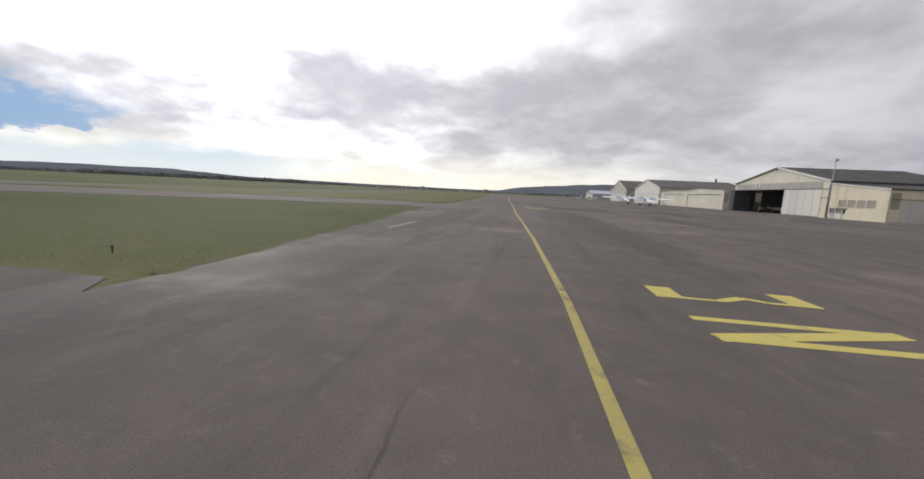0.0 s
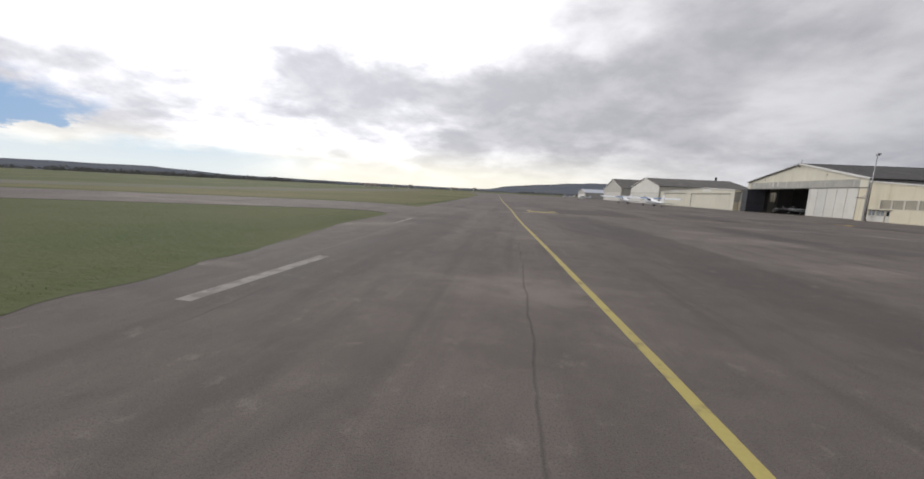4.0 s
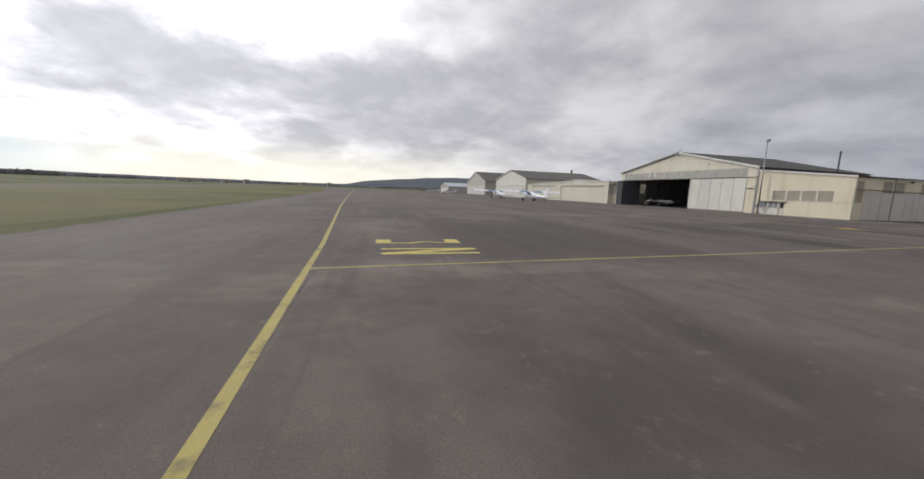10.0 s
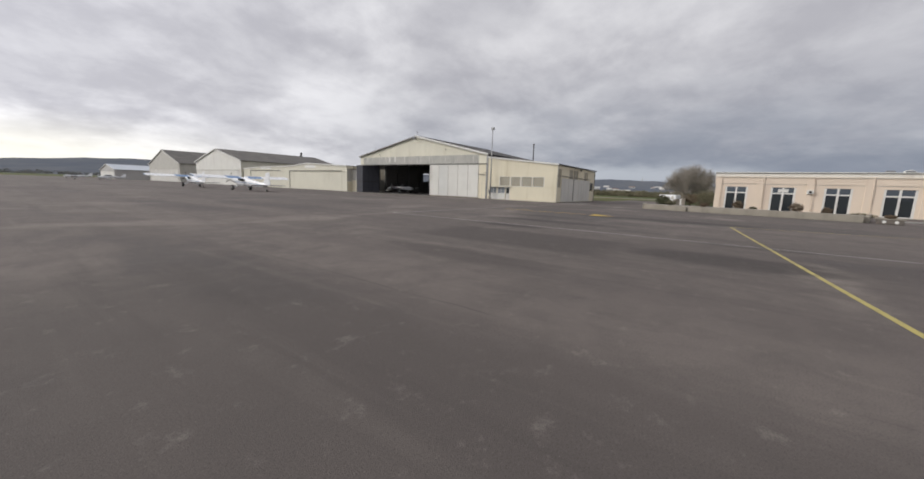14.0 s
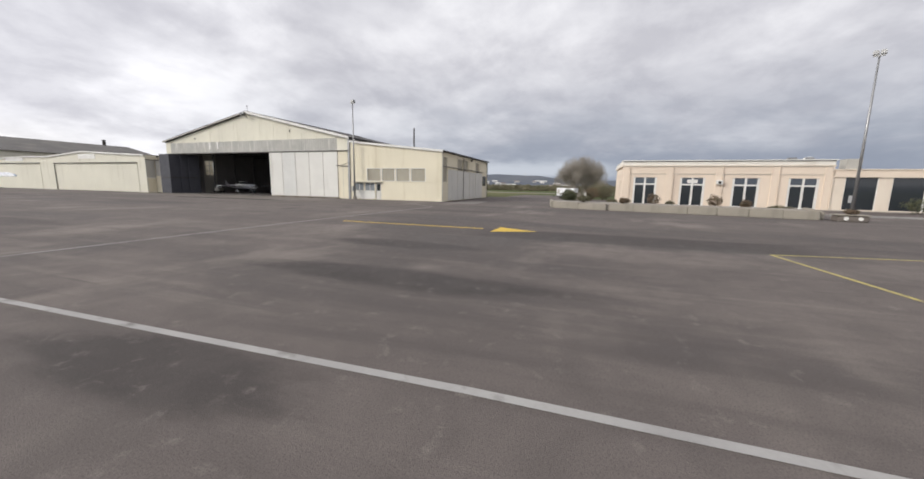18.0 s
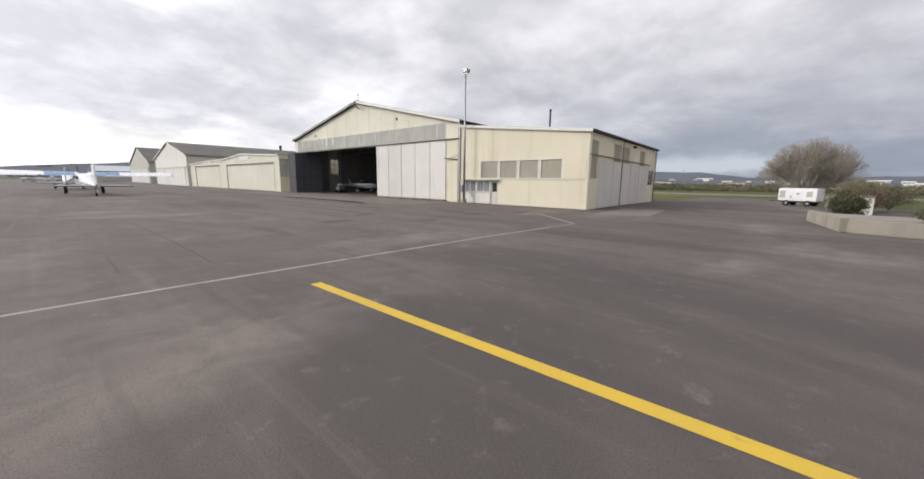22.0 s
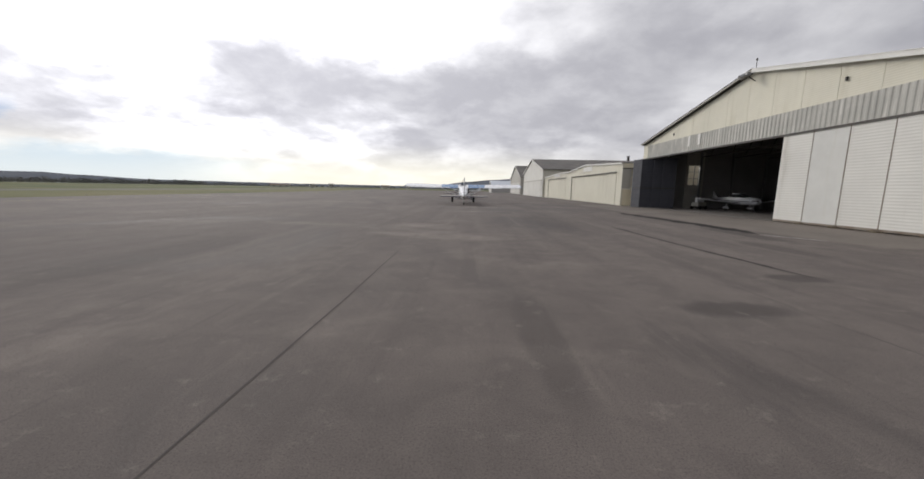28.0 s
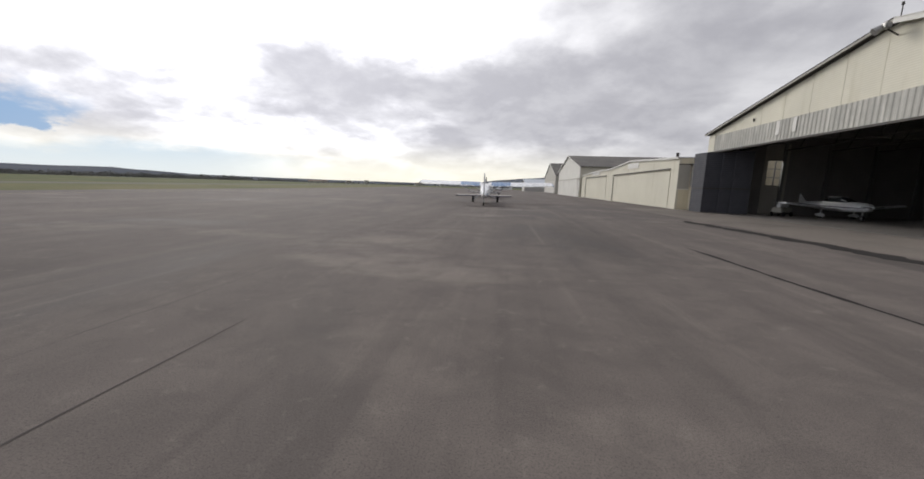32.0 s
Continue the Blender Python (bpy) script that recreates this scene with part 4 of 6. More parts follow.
for x in (5.64, 6.4, 7.16):
    part("glazing_bar", cube(x - 0.04, x + 0.04, YL - 0.15, YL - 0.09, 2.8, 5.3), STEEL, win)
for z in (3.65, 4.5):
    part("glazing_bar", cube(5.6, 7.2, YL - 0.15, YL - 0.09, z - 0.03, z + 0.03), STEEL, win)
win = part("window", cube(20.6, 23.8, YL - 0.14, YL - 0.10, 2.9, 2.98), STEEL, hangar)
for x in (20.65, 22.2, 23.75):
    part("glazing_bar", cube(x - 0.05, x + 0.05, YL - 0.15, YL - 0.09, 2.9, 5.2), STEEL, win)
for z in (4.6, 5.15):
    part("glazing_bar", cube(20.6, 23.8, YL - 0.148, YL - 0.092, z - 0.04, z + 0.04), STEEL, win)
for x in np.arange(3.0, DEPTH, 4.0):
    bm = bmesh.new()
    tube(bm, (x, YL - 0.3, 6.3), (x, YM, 6.6), 0.07, n=6)
    tube(bm, (x, YR + 0.3, 6.3), (x, YM, 6.6), 0.07, n=6)
    for y in np.linspace(YR + 2, YL - 2, 9):
        tube(bm, (x, y, 6.45), (x, y + 0.9 * (1 if y < YM else -1), roof_z(y) - 0.2), 0.04, n=5)
    part("roof_truss", bm, DARK_STEEL, hangar)
    part("column", cube(x - 0.12, x + 0.12, YL - 0.45, YL - 0.21, 0, 7.2), STEEL, hangar)
# fittings on the front
lamp = part("gable_lamp", cube(-0.75, -0.42, YM - 0.16, YM + 0.16, APEX - 0.42, APEX - 0.12, bevel=0.05), STEEL, hangar, "grey floodlight at the gable top")
part("bracket", tube(bmesh.new(), (-0.5, YM, APEX - 0.45), (0.05, YM, APEX - 0.75), 0.04), DARK_STEEL, lamp)
part("shade", tube(bmesh.new(), (-0.55, YM + 0.1, APEX - 0.2), (-0.95, YM + 0.25, APEX - 0.5), 0.13, 0.22, n=12), STEEL, lamp)
mast = part("ridge_mast", tube(bmesh.new(), (0.0, YM, APEX), (0.0, YM, APEX + 0.75), 0.025), DARK_STEEL, hangar)
part("mast_cup", tube(bmesh.new(), (0.0, YM, APEX + 0.75), (0.0, YM, APEX + 0.9), 0.07, 0.05), DARK_STEEL, mast)
for y, z in ((10.2, 8.05), (-7.5, 8.6)):
    part("wall_fitting", cube(-0.05, 0.06, y - 0.06, y + 0.06, z - 0.12, z + 0.12, bevel=0.02), DARK_STEEL, hangar)
arm = part("lamp_arm", tube(bmesh.new(), (-0.05, -16.5, 4.0), (-0.25, -14.9, 4.15), 0.05), DARK_STEEL, hangar)
part("stay", tube(bmesh.new(), (-0.05, -16.5, 4.5), (-0.2, -15.6, 4.1), 0.02), DARK_STEEL, arm)

# ---- annexe beside the hangar ----
annexe = thing("annexe", (0, -16.8, 0), "cream rendered flat-roofed annexe with shuttered window band", "workshop")
annexe_inv = Matrix.Translation((0, 16.8, 0))
AY0, AY1, AX = -16.8, -29.1, 19.4


def apart(name, bm, mat, parent=annexe, label=""):
    """A part of the annexe, given in world coordinates."""
    bmesh.ops.transform(bm, matrix=annexe_inv, verts=bm.verts)
    return part(name, bm, mat, parent, label)


WIN_Y = [(-19.18, -21.13), (-21.27, -23.06), (-23.21, -25.05), (-25.19, -27.1)]
front_holes = [(b, a, 2.3, 3.75) for a, b in WIN_Y] + [(-18.65, -17.4, 1.1, 2.0), (-20.25, -18.85, 1.1, 2.0), (-21.15, -20.38, 0.02, 2.06)]
front = wall_with_holes("x", 0.0, 0.2, AY1, AY0, 0.0, 5.55, front_holes)
apart("front_wall", front, CREAM_PLAIN)
apart("front_top", prism([(AY0, 5.55), (AY1, 5.55), (AY1, 5.64), (AY0, 6.95)], "x", 0.0, 0.2), CREAM_PLAIN)
for a, b in WIN_Y:
    wn = apart("window", cube(0.03, 0.06, b, a, 2.3, 3.75), BLIND, label="window closed by a ribbed beige blind")
    for y in (a - 0.03, b + 0.03):
        part("window_frame", (lambda m: (bmesh.ops.transform(m, matrix=annexe_inv, verts=m.verts), m)[1])(cube(-0.03, 0.029, y - 0.035, y + 0.035, 2.26, 3.8)), WHITE_TRIM, wn)
    for z in (2.28, 3.77):
        part("window_frame", (lambda m: (bmesh.ops.transform(m, matrix=annexe_inv, verts=m.verts), m)[1])(cube(-0.035, 0.029, b, a, z - 0.025, z + 0.025)), WHITE_TRIM, wn)
apart("patch_panel", cube(-0.025, 0.0, -28.9, -27.0, 2.25, 3.8), CREAM_PLAIN)
apart("sill_rail", cube(-0.03, 0.0, -29.0, -21.2, 2.19, 2.23), CREAM_PLAIN)
for a, b in ((-17.4, -18.65), (-18.85, -20.25)):
    wn = apart("window", cube(0.08, 0.10, b, a, 1.1, 2.0), OFFICE_GLASS, label="small grey office window in pale frame")
    for y in (a - 0.03, (a + b) / 2, b + 0.03):
        part("window_frame", (lambda m: (bmesh.ops.transform(m, matrix=annexe_inv, verts=m.verts), m)[1])(cube(0.03, 0.085, y - 0.03, y + 0.03, 1.1, 2.0)), WHITE_TRIM, wn)
apart("sill_panel", cube(-0.03, -0.002, -20.28, -17.2, 0.08, 1.02), WHITE_DOOR, label="pale panel below the office windows")
apart("window_ledge", cube(-0.10, -0.002, -20.30, -17.2, 1.03, 1.09), WHITE_TRIM)
door = apart("door", cube(0.06, 0.11, -21.12, -20.41, 0.03, 2.04), GREY_WALL, label="grey half-glazed office door")
part("pane", (lambda m: (bmesh.ops.transform(m, matrix=annexe_inv, verts=m.verts), m)[1])(cube(0.045, 0.06, -21.0, -20.53, 1.1, 1.9)), GLASS, door)
part("handle", (lambda m: (bmesh.ops.transform(m, matrix=annexe_inv, verts=m.verts), m)[1])(cube(0.0, 0.06, -20.55, -20.47, 1.0, 1.04)), STEEL, door)
apart("porch_slab", cube(-0.35, 0.02, -21.3, -17.2, 2.10, 2.17), GREY_SHEET)
apart("roof", prism([(AY0, 6.97), (AY1 - 0.15, 5.66), (AY1 - 0.15, 5.80), (AY0, 7.1)], "x", -0.12, AX + 0.15), DARK_ROOF, label="low-pitched dark roof")
apart("roof_edge", prism([(AY0, 6.90), (AY1 - 0.18, 5.58), (AY1 - 0.18, 5.82), (AY0, 7.13)], "x", -0.18, -0.122), WHITE_TRIM)
apart("gutter", cube(-0.18, AX + 0.2, AY1 - 0.32, AY1 - 0.16, 5.64, 5.78, bevel=0.03), DARK_STEEL)
side_holes = [(0.25, 1.75, 2.3, 5.1), (5.2, 7.3, 2.3, 5.2), (7.5, 9.6, 2.3, 5.2), (12.9, 14.9, 3.1, 5.2), (16.6, 18.9, 1.9, 3.4)]
side = wall_with_holes("y", AY1, 0.2, 0.2, AX, 0.0, 5.62, side_holes)
apart("side_wall", side, CREAM_PLAIN)
for x0, x1, z0, z1 in side_holes:
    wn = apart("window", cube(x0, x1, AY1 + 0.08, AY1 + 0.11, z0, z1), BLIND if x0 < 16 else GLASS, label="tall window closed by a beige blind" if x0 < 16 else "dark low window")
    for x in (x0 + 0.03, x1 - 0.03):
        part("window_frame", (lambda m: (bmesh.ops.transform(m, matrix=annexe_inv, verts=m.verts), m)[1])(cube(x - 0.04, x + 0.04, AY1 - 0.02, AY1 + 0.09, z0, z1)), CREAM_PLAIN, wn)
for x0, x1 in ((1.95, 5.1), (5.2, 7.3), (7.4, 10.0), (10.2, 12.8), (13.0, 16.4)):
    apart("wall_panel", cube(x0, x1, AY1 - 0.05, AY1 - 0.002, 0.05, 3.75), GREY_WALL, label="grey-white lower wall panel")
apart("pipe", tube(bmesh.new(), (0.0, AY1 - 0.09, 4.05), (16.4, AY1 - 0.09, 3.95), 0.05), PIPE_GREY)
for x in (7.4, 19.25, 0.06):
    apart("downpipe", tube(bmesh.new(), (x, AY1 - 0.09, 0.05), (x, AY1 - 0.09, 5.68), 0.04), PIPE_GREY if x > 1 else GREY_SHEET)
apart("wall_lamp", cube(10.4, 10.75, AY1 - 0.3, AY1 - 0.02, 5.25, 5.45, bevel=0.04), DARK_STEEL)
apart("rear_wall", cube(AX - 0.2, AX, AY1, AY0, 0, 5.6), CREAM_PLAIN)
flue = apart("chimney", tube(bmesh.new(), (16.5, -17.3, 6.3), (16.5, -17.3, 10.9), 0.11, n=12), DARK_STEEL, label="thin dark metal flue")
part("cowl", (lambda m: (bmesh.ops.transform(m, matrix=annexe_inv, verts=m.verts), m)[1])(tube(bmesh.new(), (16.5, -17.3, 10.85), (16.5, -17.3, 11.05), 0.17, 0.08, n=12)), DARK_STEEL, flue)


for points, lab in (([(-0.10, -17.0), (-0.10, -29.2)], "brown dirt and weeds along the annexe foot"), ([(-0.05, -29.22), (9.5, -29.24), (18.0, -29.24)], "brown dirt and weeds along the annexe side"), ([(-0.22, -4.0), (-0.22, -16.4)], "brown dirt along the hangar doors"),
                    ([(-1.10, 21.0), (-1.10, 46.0)], "brown dirt along the low hangar front")):
    structure("wall_foot_dirt", ragged_strip(points, 0.05, 0.42, 0.012, len(lab)), DIRT, lab, "dirt strip")


# ---- floodlight masts ----
def mast_light(at, height, turn, label, heads=(-0.2, 0.2), half=0.17):
    m = thing("floodlight_mast", at, label, "light mast", "floodlight masts", "", turn)
    part("pole", tube(bmesh.new(), (0, 0, 0.1), (0, 0, height - 0.6), 0.12, 0.055, n=12), STEEL, m, smooth=True)
    part("base", tube(bmesh.new(), (0, 0, 0), (0, 0, 0.35), 0.28, 0.22, n=12), CONCRETE, m)
    part("crossarm", cube(-0.32, 0.32, -0.04, 0.04, height - 0.62, height - 0.54), STEEL, m)
    for x in heads:
        head = part("lamp_head", cube(x - half, x + half, -0.32, 0.12, height - 0.5, height - 0.16, bevel=0.05), STEEL, m, "grey floodlight head")
        part("lens", cube(x - half + 0.04, x + half - 0.04, -0.335, -0.322, height - 0.45, height - 0.2), GLASS, head)
        part("yoke", tube(bmesh.new(), (x, 0, height - 0.55), (x, 0, height - 0.4), 0.03), DARK_STEEL, head)
    part("control_box", cube(0.10, 0.32, -0.15, 0.15, 1.0, 1.6, bevel=0.02), STEEL, m)
    return m


mast_light((-0.63, -17.8, 0), 11.9, 90, "tall grey steel floodlight mast beside the hangar", (0.0,), 0.24)
mast_light((0.0, -65.5, 0), 12.9, 60, "tall grey steel floodlight mast before the terminal")

# ---- low shutter hangars ----
def shutter_hangar(y0, y1, outline, door, sign, label):
    t = thing("shutter_hangar", (-1.0, y0, 0), label, "hangar", "low hangars")
    inv = Matrix.Translation((1.0, -y0, 0))

    def put(name, bm, mat, lab="", parent=t):
        bmesh.ops.transform(bm, matrix=inv, verts=bm.verts)
        return part(name, bm, mat, parent, lab)
    d0, d1, dz = door
    put("front_wall", wall_with_holes("x", -1.0, 0.2, y0, y1, 0, min(z for _, z in outline) - 0.02, [(d0, d1, 0, dz)]), BEIGE)
    lo = min(z for _, z in outline) - 0.02
    put("front_top", prism([(y0, lo), (y1, lo)] + [(y, z) for y, z in reversed(outline)], "x", -1.0, -0.8), BEIGE)
    leaves = 6
    for k in range(leaves):
        a, b = d0 + (d1 - d0) * k / leaves, d0 + (d1 - d0) * (k + 1) / leaves
        put("door_panel", cube(-0.93 - 0.006 * (k % 2), -0.86, a + 0.008, b - 0.008, 0.03, dz), BEIGE, "beige folding door panel" if k == 0 else "")
    put("door_head", cube(-1.10, -1.002, d0 - 0.1, d1 + 0.1, dz, dz + 0.14), DARK_STEEL, "dark door track")
    for y in (d0 - 0.06, d1 + 0.06):
        put("jamb", cube(-1.05, -1.002, y - 0.05, y + 0.05, 0, dz), DARK_STEEL if y > d0 else BEIGE)
    for (ya, za), (yb, zb) in zip(outline, outline[1:]):
        put("roof", prism([(ya, za), (yb, zb), (yb, zb + 0.08), (ya, za + 0.08)], "x", -1.12, 20), ROOF)
        put("roof_trim", prism([(ya, za - 0.12), (yb, zb - 0.12), (yb, zb + 0.10), (ya, za + 0.10)], "x", -1.18, -1.121), WHITE_TRIM)
    s0, s1, sz0, sz1 = sign
    bd = put("sign_board", cube(-1.06, -1.003, s0, s1, sz0, sz1), WHITE_TRIM, "blank white sign board")
    put("side_wall", cube(-0.8, 20, y0, y0 + 0.15, 0, outline[0][1] - 0.02), CREAM_PLAIN)
    put("side_wall", cube(-0.8, 20, y1 - 0.15, y1, 0, outline[-1][1] - 0.02), CREAM_PLAIN)
    put("rear_wall", cube(19.8, 20, y0, y1, 0, 5.0), BEIGE)
    return t


shutter_hangar(20.2, 46.8, [(20.2, 5.75), (28, 6.1), (36, 6.5), (41.5, 6.1), (46.8, 5.75)], (22.2, 44.6, 4.55), (32.6, 37.2, 5.3, 6.1), "low beige hangar with wide folding door and blank sign board")
shutter_hangar(46.85, 71.3, [(46.85, 5.75), (54, 5.8), (60, 5.7), (66, 5.45), (71.3, 5.25)], (49.2, 66.6, 4.6), (54.5, 60.5, 5.05, 5.6), "low beige hangar with closed folding door, lower roofline")
low_hangar_end = bpy.data.objects["shutter_hangar"]
for name, x0, x1, z0, z1, mat, lab in (("side_panel", 0.02, 1.24, 2.35, 5.0, GREY_SHEET, "weathered grey upper side panel"), ("panel_ledge", 0.0, 1.26, 2.24, 2.34, WHITE_TRIM, ""), ("panel_head", 0.0, 1.26, 5.01, 5.1, DARK_STEEL, "")):
    part(name, cube(x0, x1, -0.05, -0.003, z0, z1), mat, low_hangar_end, lab)
link = thing("link_building", (0.3, 18.4, 0), "narrow yellow infill block between the two hangars", "building")
part("lower_wall", cube(0, 0.2, -1.7, 1.75, 0, 2.6), CREAM_PLAIN, link)
part("shutter", cube(0.05, 0.15, -1.7, 1.75, 2.6, 5.0), GREY_SHEET, link, "grey ribbed upper shutter")
part("roof", cube(-0.15, 3.0, -1.7, 1.75, 5.0, 5.12), ROOF, link)
part("pipe", tube(bmesh.new(), (-0.1, -0.9, 0), (-0.1, -0.9, 1.4), 0.05), DARK_STEEL, link)
vane = part("roof_lamp", tube(bmesh.new(), (0, 1.0, 5.12), (0, 1.0, 5.5), 0.03), DARK_STEEL, link)
part("lamp_head", cube(-0.12, 0.1, 0.85, 1.15, 5.48, 5.66, bevel=0.03), DARK_STEEL, vane)


def gable_hangar(x0, depth, y0, y1, eave, apex, wall_mat, door_h, label, front_mat=None, roof_mat=None):
    t = thing("gable_hangar", (x0, (y0 + y1) / 2, 0), label, "hangar", "gabled hangars")
    h = (y1 - y0) / 2
    front_mat = front_mat or wall_mat
    sl = (apex - eave) / h
    part("front_wall", prism([(-h, 0), (h, 0), (h, eave), (0, apex), (-h, eave)], "x", 0, 0.2), front_mat, t)
    part("rear_wall", prism([(-h, 0), (h, 0), (h, eave), (0, apex), (-h, eave)], "x", depth - 0.2, depth), wall_mat, t)
    for s in (1, -1):
        part("side_wall", cube(0.2, depth - 0.2, s * h, s * (h - 0.2), 0, eave - 0.02), wall_mat, t)
        ye, ze = s * (h + 0.5), eave - 0.5 * sl
        part("roof", prism([(0, apex + 0.02), (ye, ze + 0.02), (ye, ze + 0.14), (0, apex + 0.14)], "x", -0.3, depth + 0.3), roof_mat or ROOF, t)
        part("verge_trim", prism([(0, apex - 0.15), (ye, ze - 0.15), (ye, ze + 0.16), (0, apex + 0.16)], "x", -0.36, -0.301), WHITE_TRIM, t)
    n = 8
    for k in range(n):
        a, b = -h * 0.9 + 1.8 * h * k / n, -h * 0.9 + 1.8 * h * (k + 1) / n
        part("sliding_door", cube(-0.12 - 0.02 * (k % 2), -0.02, a + 0.02, b - 0.02, 0.05, door_h), WHITE_DOOR if wall_mat is not GREY_SHEET else GREY_WALL, t)
    part("door_track", cube(-0.22, -0.02, -h * 0.97, h * 0.97, door_h, door_h + 0.25), GREY_SHEET, t)
    return t


h2 = gable_hangar(-1.6, 36, 71.6, 107.4, 7.7, 11.7, CREAM, 4.6, "white-fronted gabled hangar with grey roof and sliding doors", WHITE_DOOR)
ch = part("chimney", tube(bmesh.new(), (31.5, 2.0, 10.8), (31.5, 2.0, 13.3), 0.4, n=10), DARK_STEEL, h2)
part("chimney_cap", tube(bmesh.new(), (31.5, 2.0, 13.3), (31.5, 2.0, 13.5), 0.55, 0.3, n=10), DARK_STEEL, ch)
part("lean_to", cube(10, 34, -19.3, -17.95, 0, 5.6), BEIGE, h2)
gable_hangar(0.6, 34, 132.0, 172.0, 7.6, 13.6, GREY_SHEET, 5.2, "grey sheet-metal gabled hangar further along the row")
gable_hangar(-9.0, 26, 186.0, 216.0, 4.6, 7.2, TOWN_WHITE, 3.6, "small white hangar with pale roof at the row's end", roof_mat=BLUE_ROOF)

# ---- terminal ----
TX = 7.6
terminal = thing("terminal", (0, 0, 0), "single-storey salmon-rendered terminal with glazed doors and flat roof", "terminal building")
BAYS = [(-49.8, -52.2), (-54.5, -56.9), (-59.4, -61.8), (-64.2, -66.7)]
part("front_wall", wall_with_holes("x", TX, 0.3, -67.6, -48.7, 0, 3.55, [(b, a, 0.05, 3.15) for a, b in BAYS]), PINK, terminal)
part("upper_wall", cube(TX - 0.06, TX + 0.3, -67.6, -48.62, 3.55, 4.35), PINK, terminal)
part("band", cube(TX - 0.14, TX + 0.3, -67.75, -48.55, 4.35, 4.5), PINK_BAND, terminal, "pale moulded band")
part("parapet", cube(TX - 0.10, TX + 0.3, -67.7, -48.58, 4.5, 4.92), PARAPET, terminal, "pale cream parapet")
part("parapet_cap", cube(TX - 0.2, TX + 0.4, -67.85, -48.48, 4.94, 5.04), WHITE_TRIM, terminal)
# thin grey strip drawn in as the shadow line below the parapet
part("drip_groove", cube(TX - 0.16, TX - 0.141, -67.75, -48.55, 4.36, 4.40), GREY_SHEET, terminal)
# dark strip added where the cap would cast its shadow
part("cap_shadow_strip", cube(TX - 0.14, TX - 0.101, -67.7, -48.58, 4.86, 4.935), DARK_STEEL, terminal)
part("groove", cube(TX - 0.02, TX - 0.002, -67.6, -48.7, 3.50, 3.54), GREY_SHEET, terminal)
for y in (-53.4, -58.1, -63.0, -67.3, -49.0):
    part("pilaster", cube(TX - 0.09, TX - 0.001, y - 0.28, y + 0.28, 0, 4.35), PINK, terminal)
    part("downpipe", tube(bmesh.new(), (TX - 0.14, y - 0.33, 0.05), (TX - 0.14, y - 0.33, 4.5), 0.04, n=6), PINK, terminal)
side_w = [(9.7, 10.4, 1.0, 2.9), (11.6, 12.3, 1.0, 2.9)]
part("side_wall", wall_with_holes("y", -49.0, 0.3, TX + 0.3, 18.6, 0, 4.4, side_w), PINK, terminal)
part("side_parapet", cube(TX + 0.3, 18.6, -49.0, -48.6, 4.4, 5.02), PARAPET, terminal, "pale cream parapet")
part("side_band", cube(TX + 0.3, 18.6, -48.598, -48.54, 4.36, 4.5), PINK_BAND, terminal, "pale moulded band")
part("side_band", cube(TX + 0.3, 18.6, -48.698, -48.64, 3.48, 3.56), PINK_BAND, terminal, "pale moulded band")
for x0, x1, z0, z1 in side_w:
    sw = part("window", cube(x0, x1, -48.86, -48.83, z0, z1), GLASS, terminal, "narrow side window")
    part("window_sill", cube(x0 - 0.1, x1 + 0.1, -48.9, -48.6, z0 - 0.08, z0), PINK_BAND, sw)
part("rear_wall", cube(18.3, 18.6, -100, -49.0, 0, 4.4), PINK, terminal)
part("roof", cube(TX, 18.6, -67.6, -49.0, 4.36, 4.42), CONCRETE, terminal)
part("terminal_floor", cube(TX - 1.2, 18.6, -100, -48.9, -0.05, 0.06), CONCRETE, terminal)
for a, b in BAYS:
    fr = part("glazed_door", cube(TX + 0.12, TX + 0.14, b, a, 0.06, 3.15), GLASS, terminal, "dark double glass door with white frame and transom")
    part("transom", cube(TX + 0.09, TX + 0.118, b + 0.06, a - 0.06, 2.5, 3.12), TRANSOM_GLASS, fr, "transom pane with reflected sky put into its tint")
    mid = (a + b) / 2
    for y in (a - 0.1, mid, b + 0.1):
        part("door_frame", cube(TX + 0.03, TX + 0.118, y - 0.095, y + 0.095, 0.06, 3.13), WHITE_TRIM, fr)
    part("door_frame", cube(TX + 0.036, TX + 0.085, b + 0.01, a - 0.01, 2.32, 2.48), WHITE_TRIM, fr)
    part("door_frame", cube(TX + 0.042, TX + 0.118, b + 0.01, a - 0.01, 0.065, 0.18), WHITE_TRIM, fr)
    for y in (mid + 0.12, mid - 0.12):
        part("handle", tube(bmesh.new(), (TX + 0.02, y, 0.95), (TX + 0.02, y, 1.3), 0.018, n=6), STEEL, fr)
small = part("notice", cube(TX + 0.02, TX + 0.05, -56.2, -55.2, 2.55, 2.95), WHITE_TRIM, terminal, "small white notice over a door")
ac = part("air_conditioner", cube(TX - 0.4, TX - 0.1, -58.45, -57.85, 2.45, 2.9, bevel=0.03), WHITE_TRIM, terminal, "white wall-mounted air conditioner")
part("fan_grille", tube(bmesh.new(), (TX - 0.412, -58.15, 2.67), (TX - 0.4, -58.15, 2.67), 0.16, n=16), DARK_STEEL, ac)
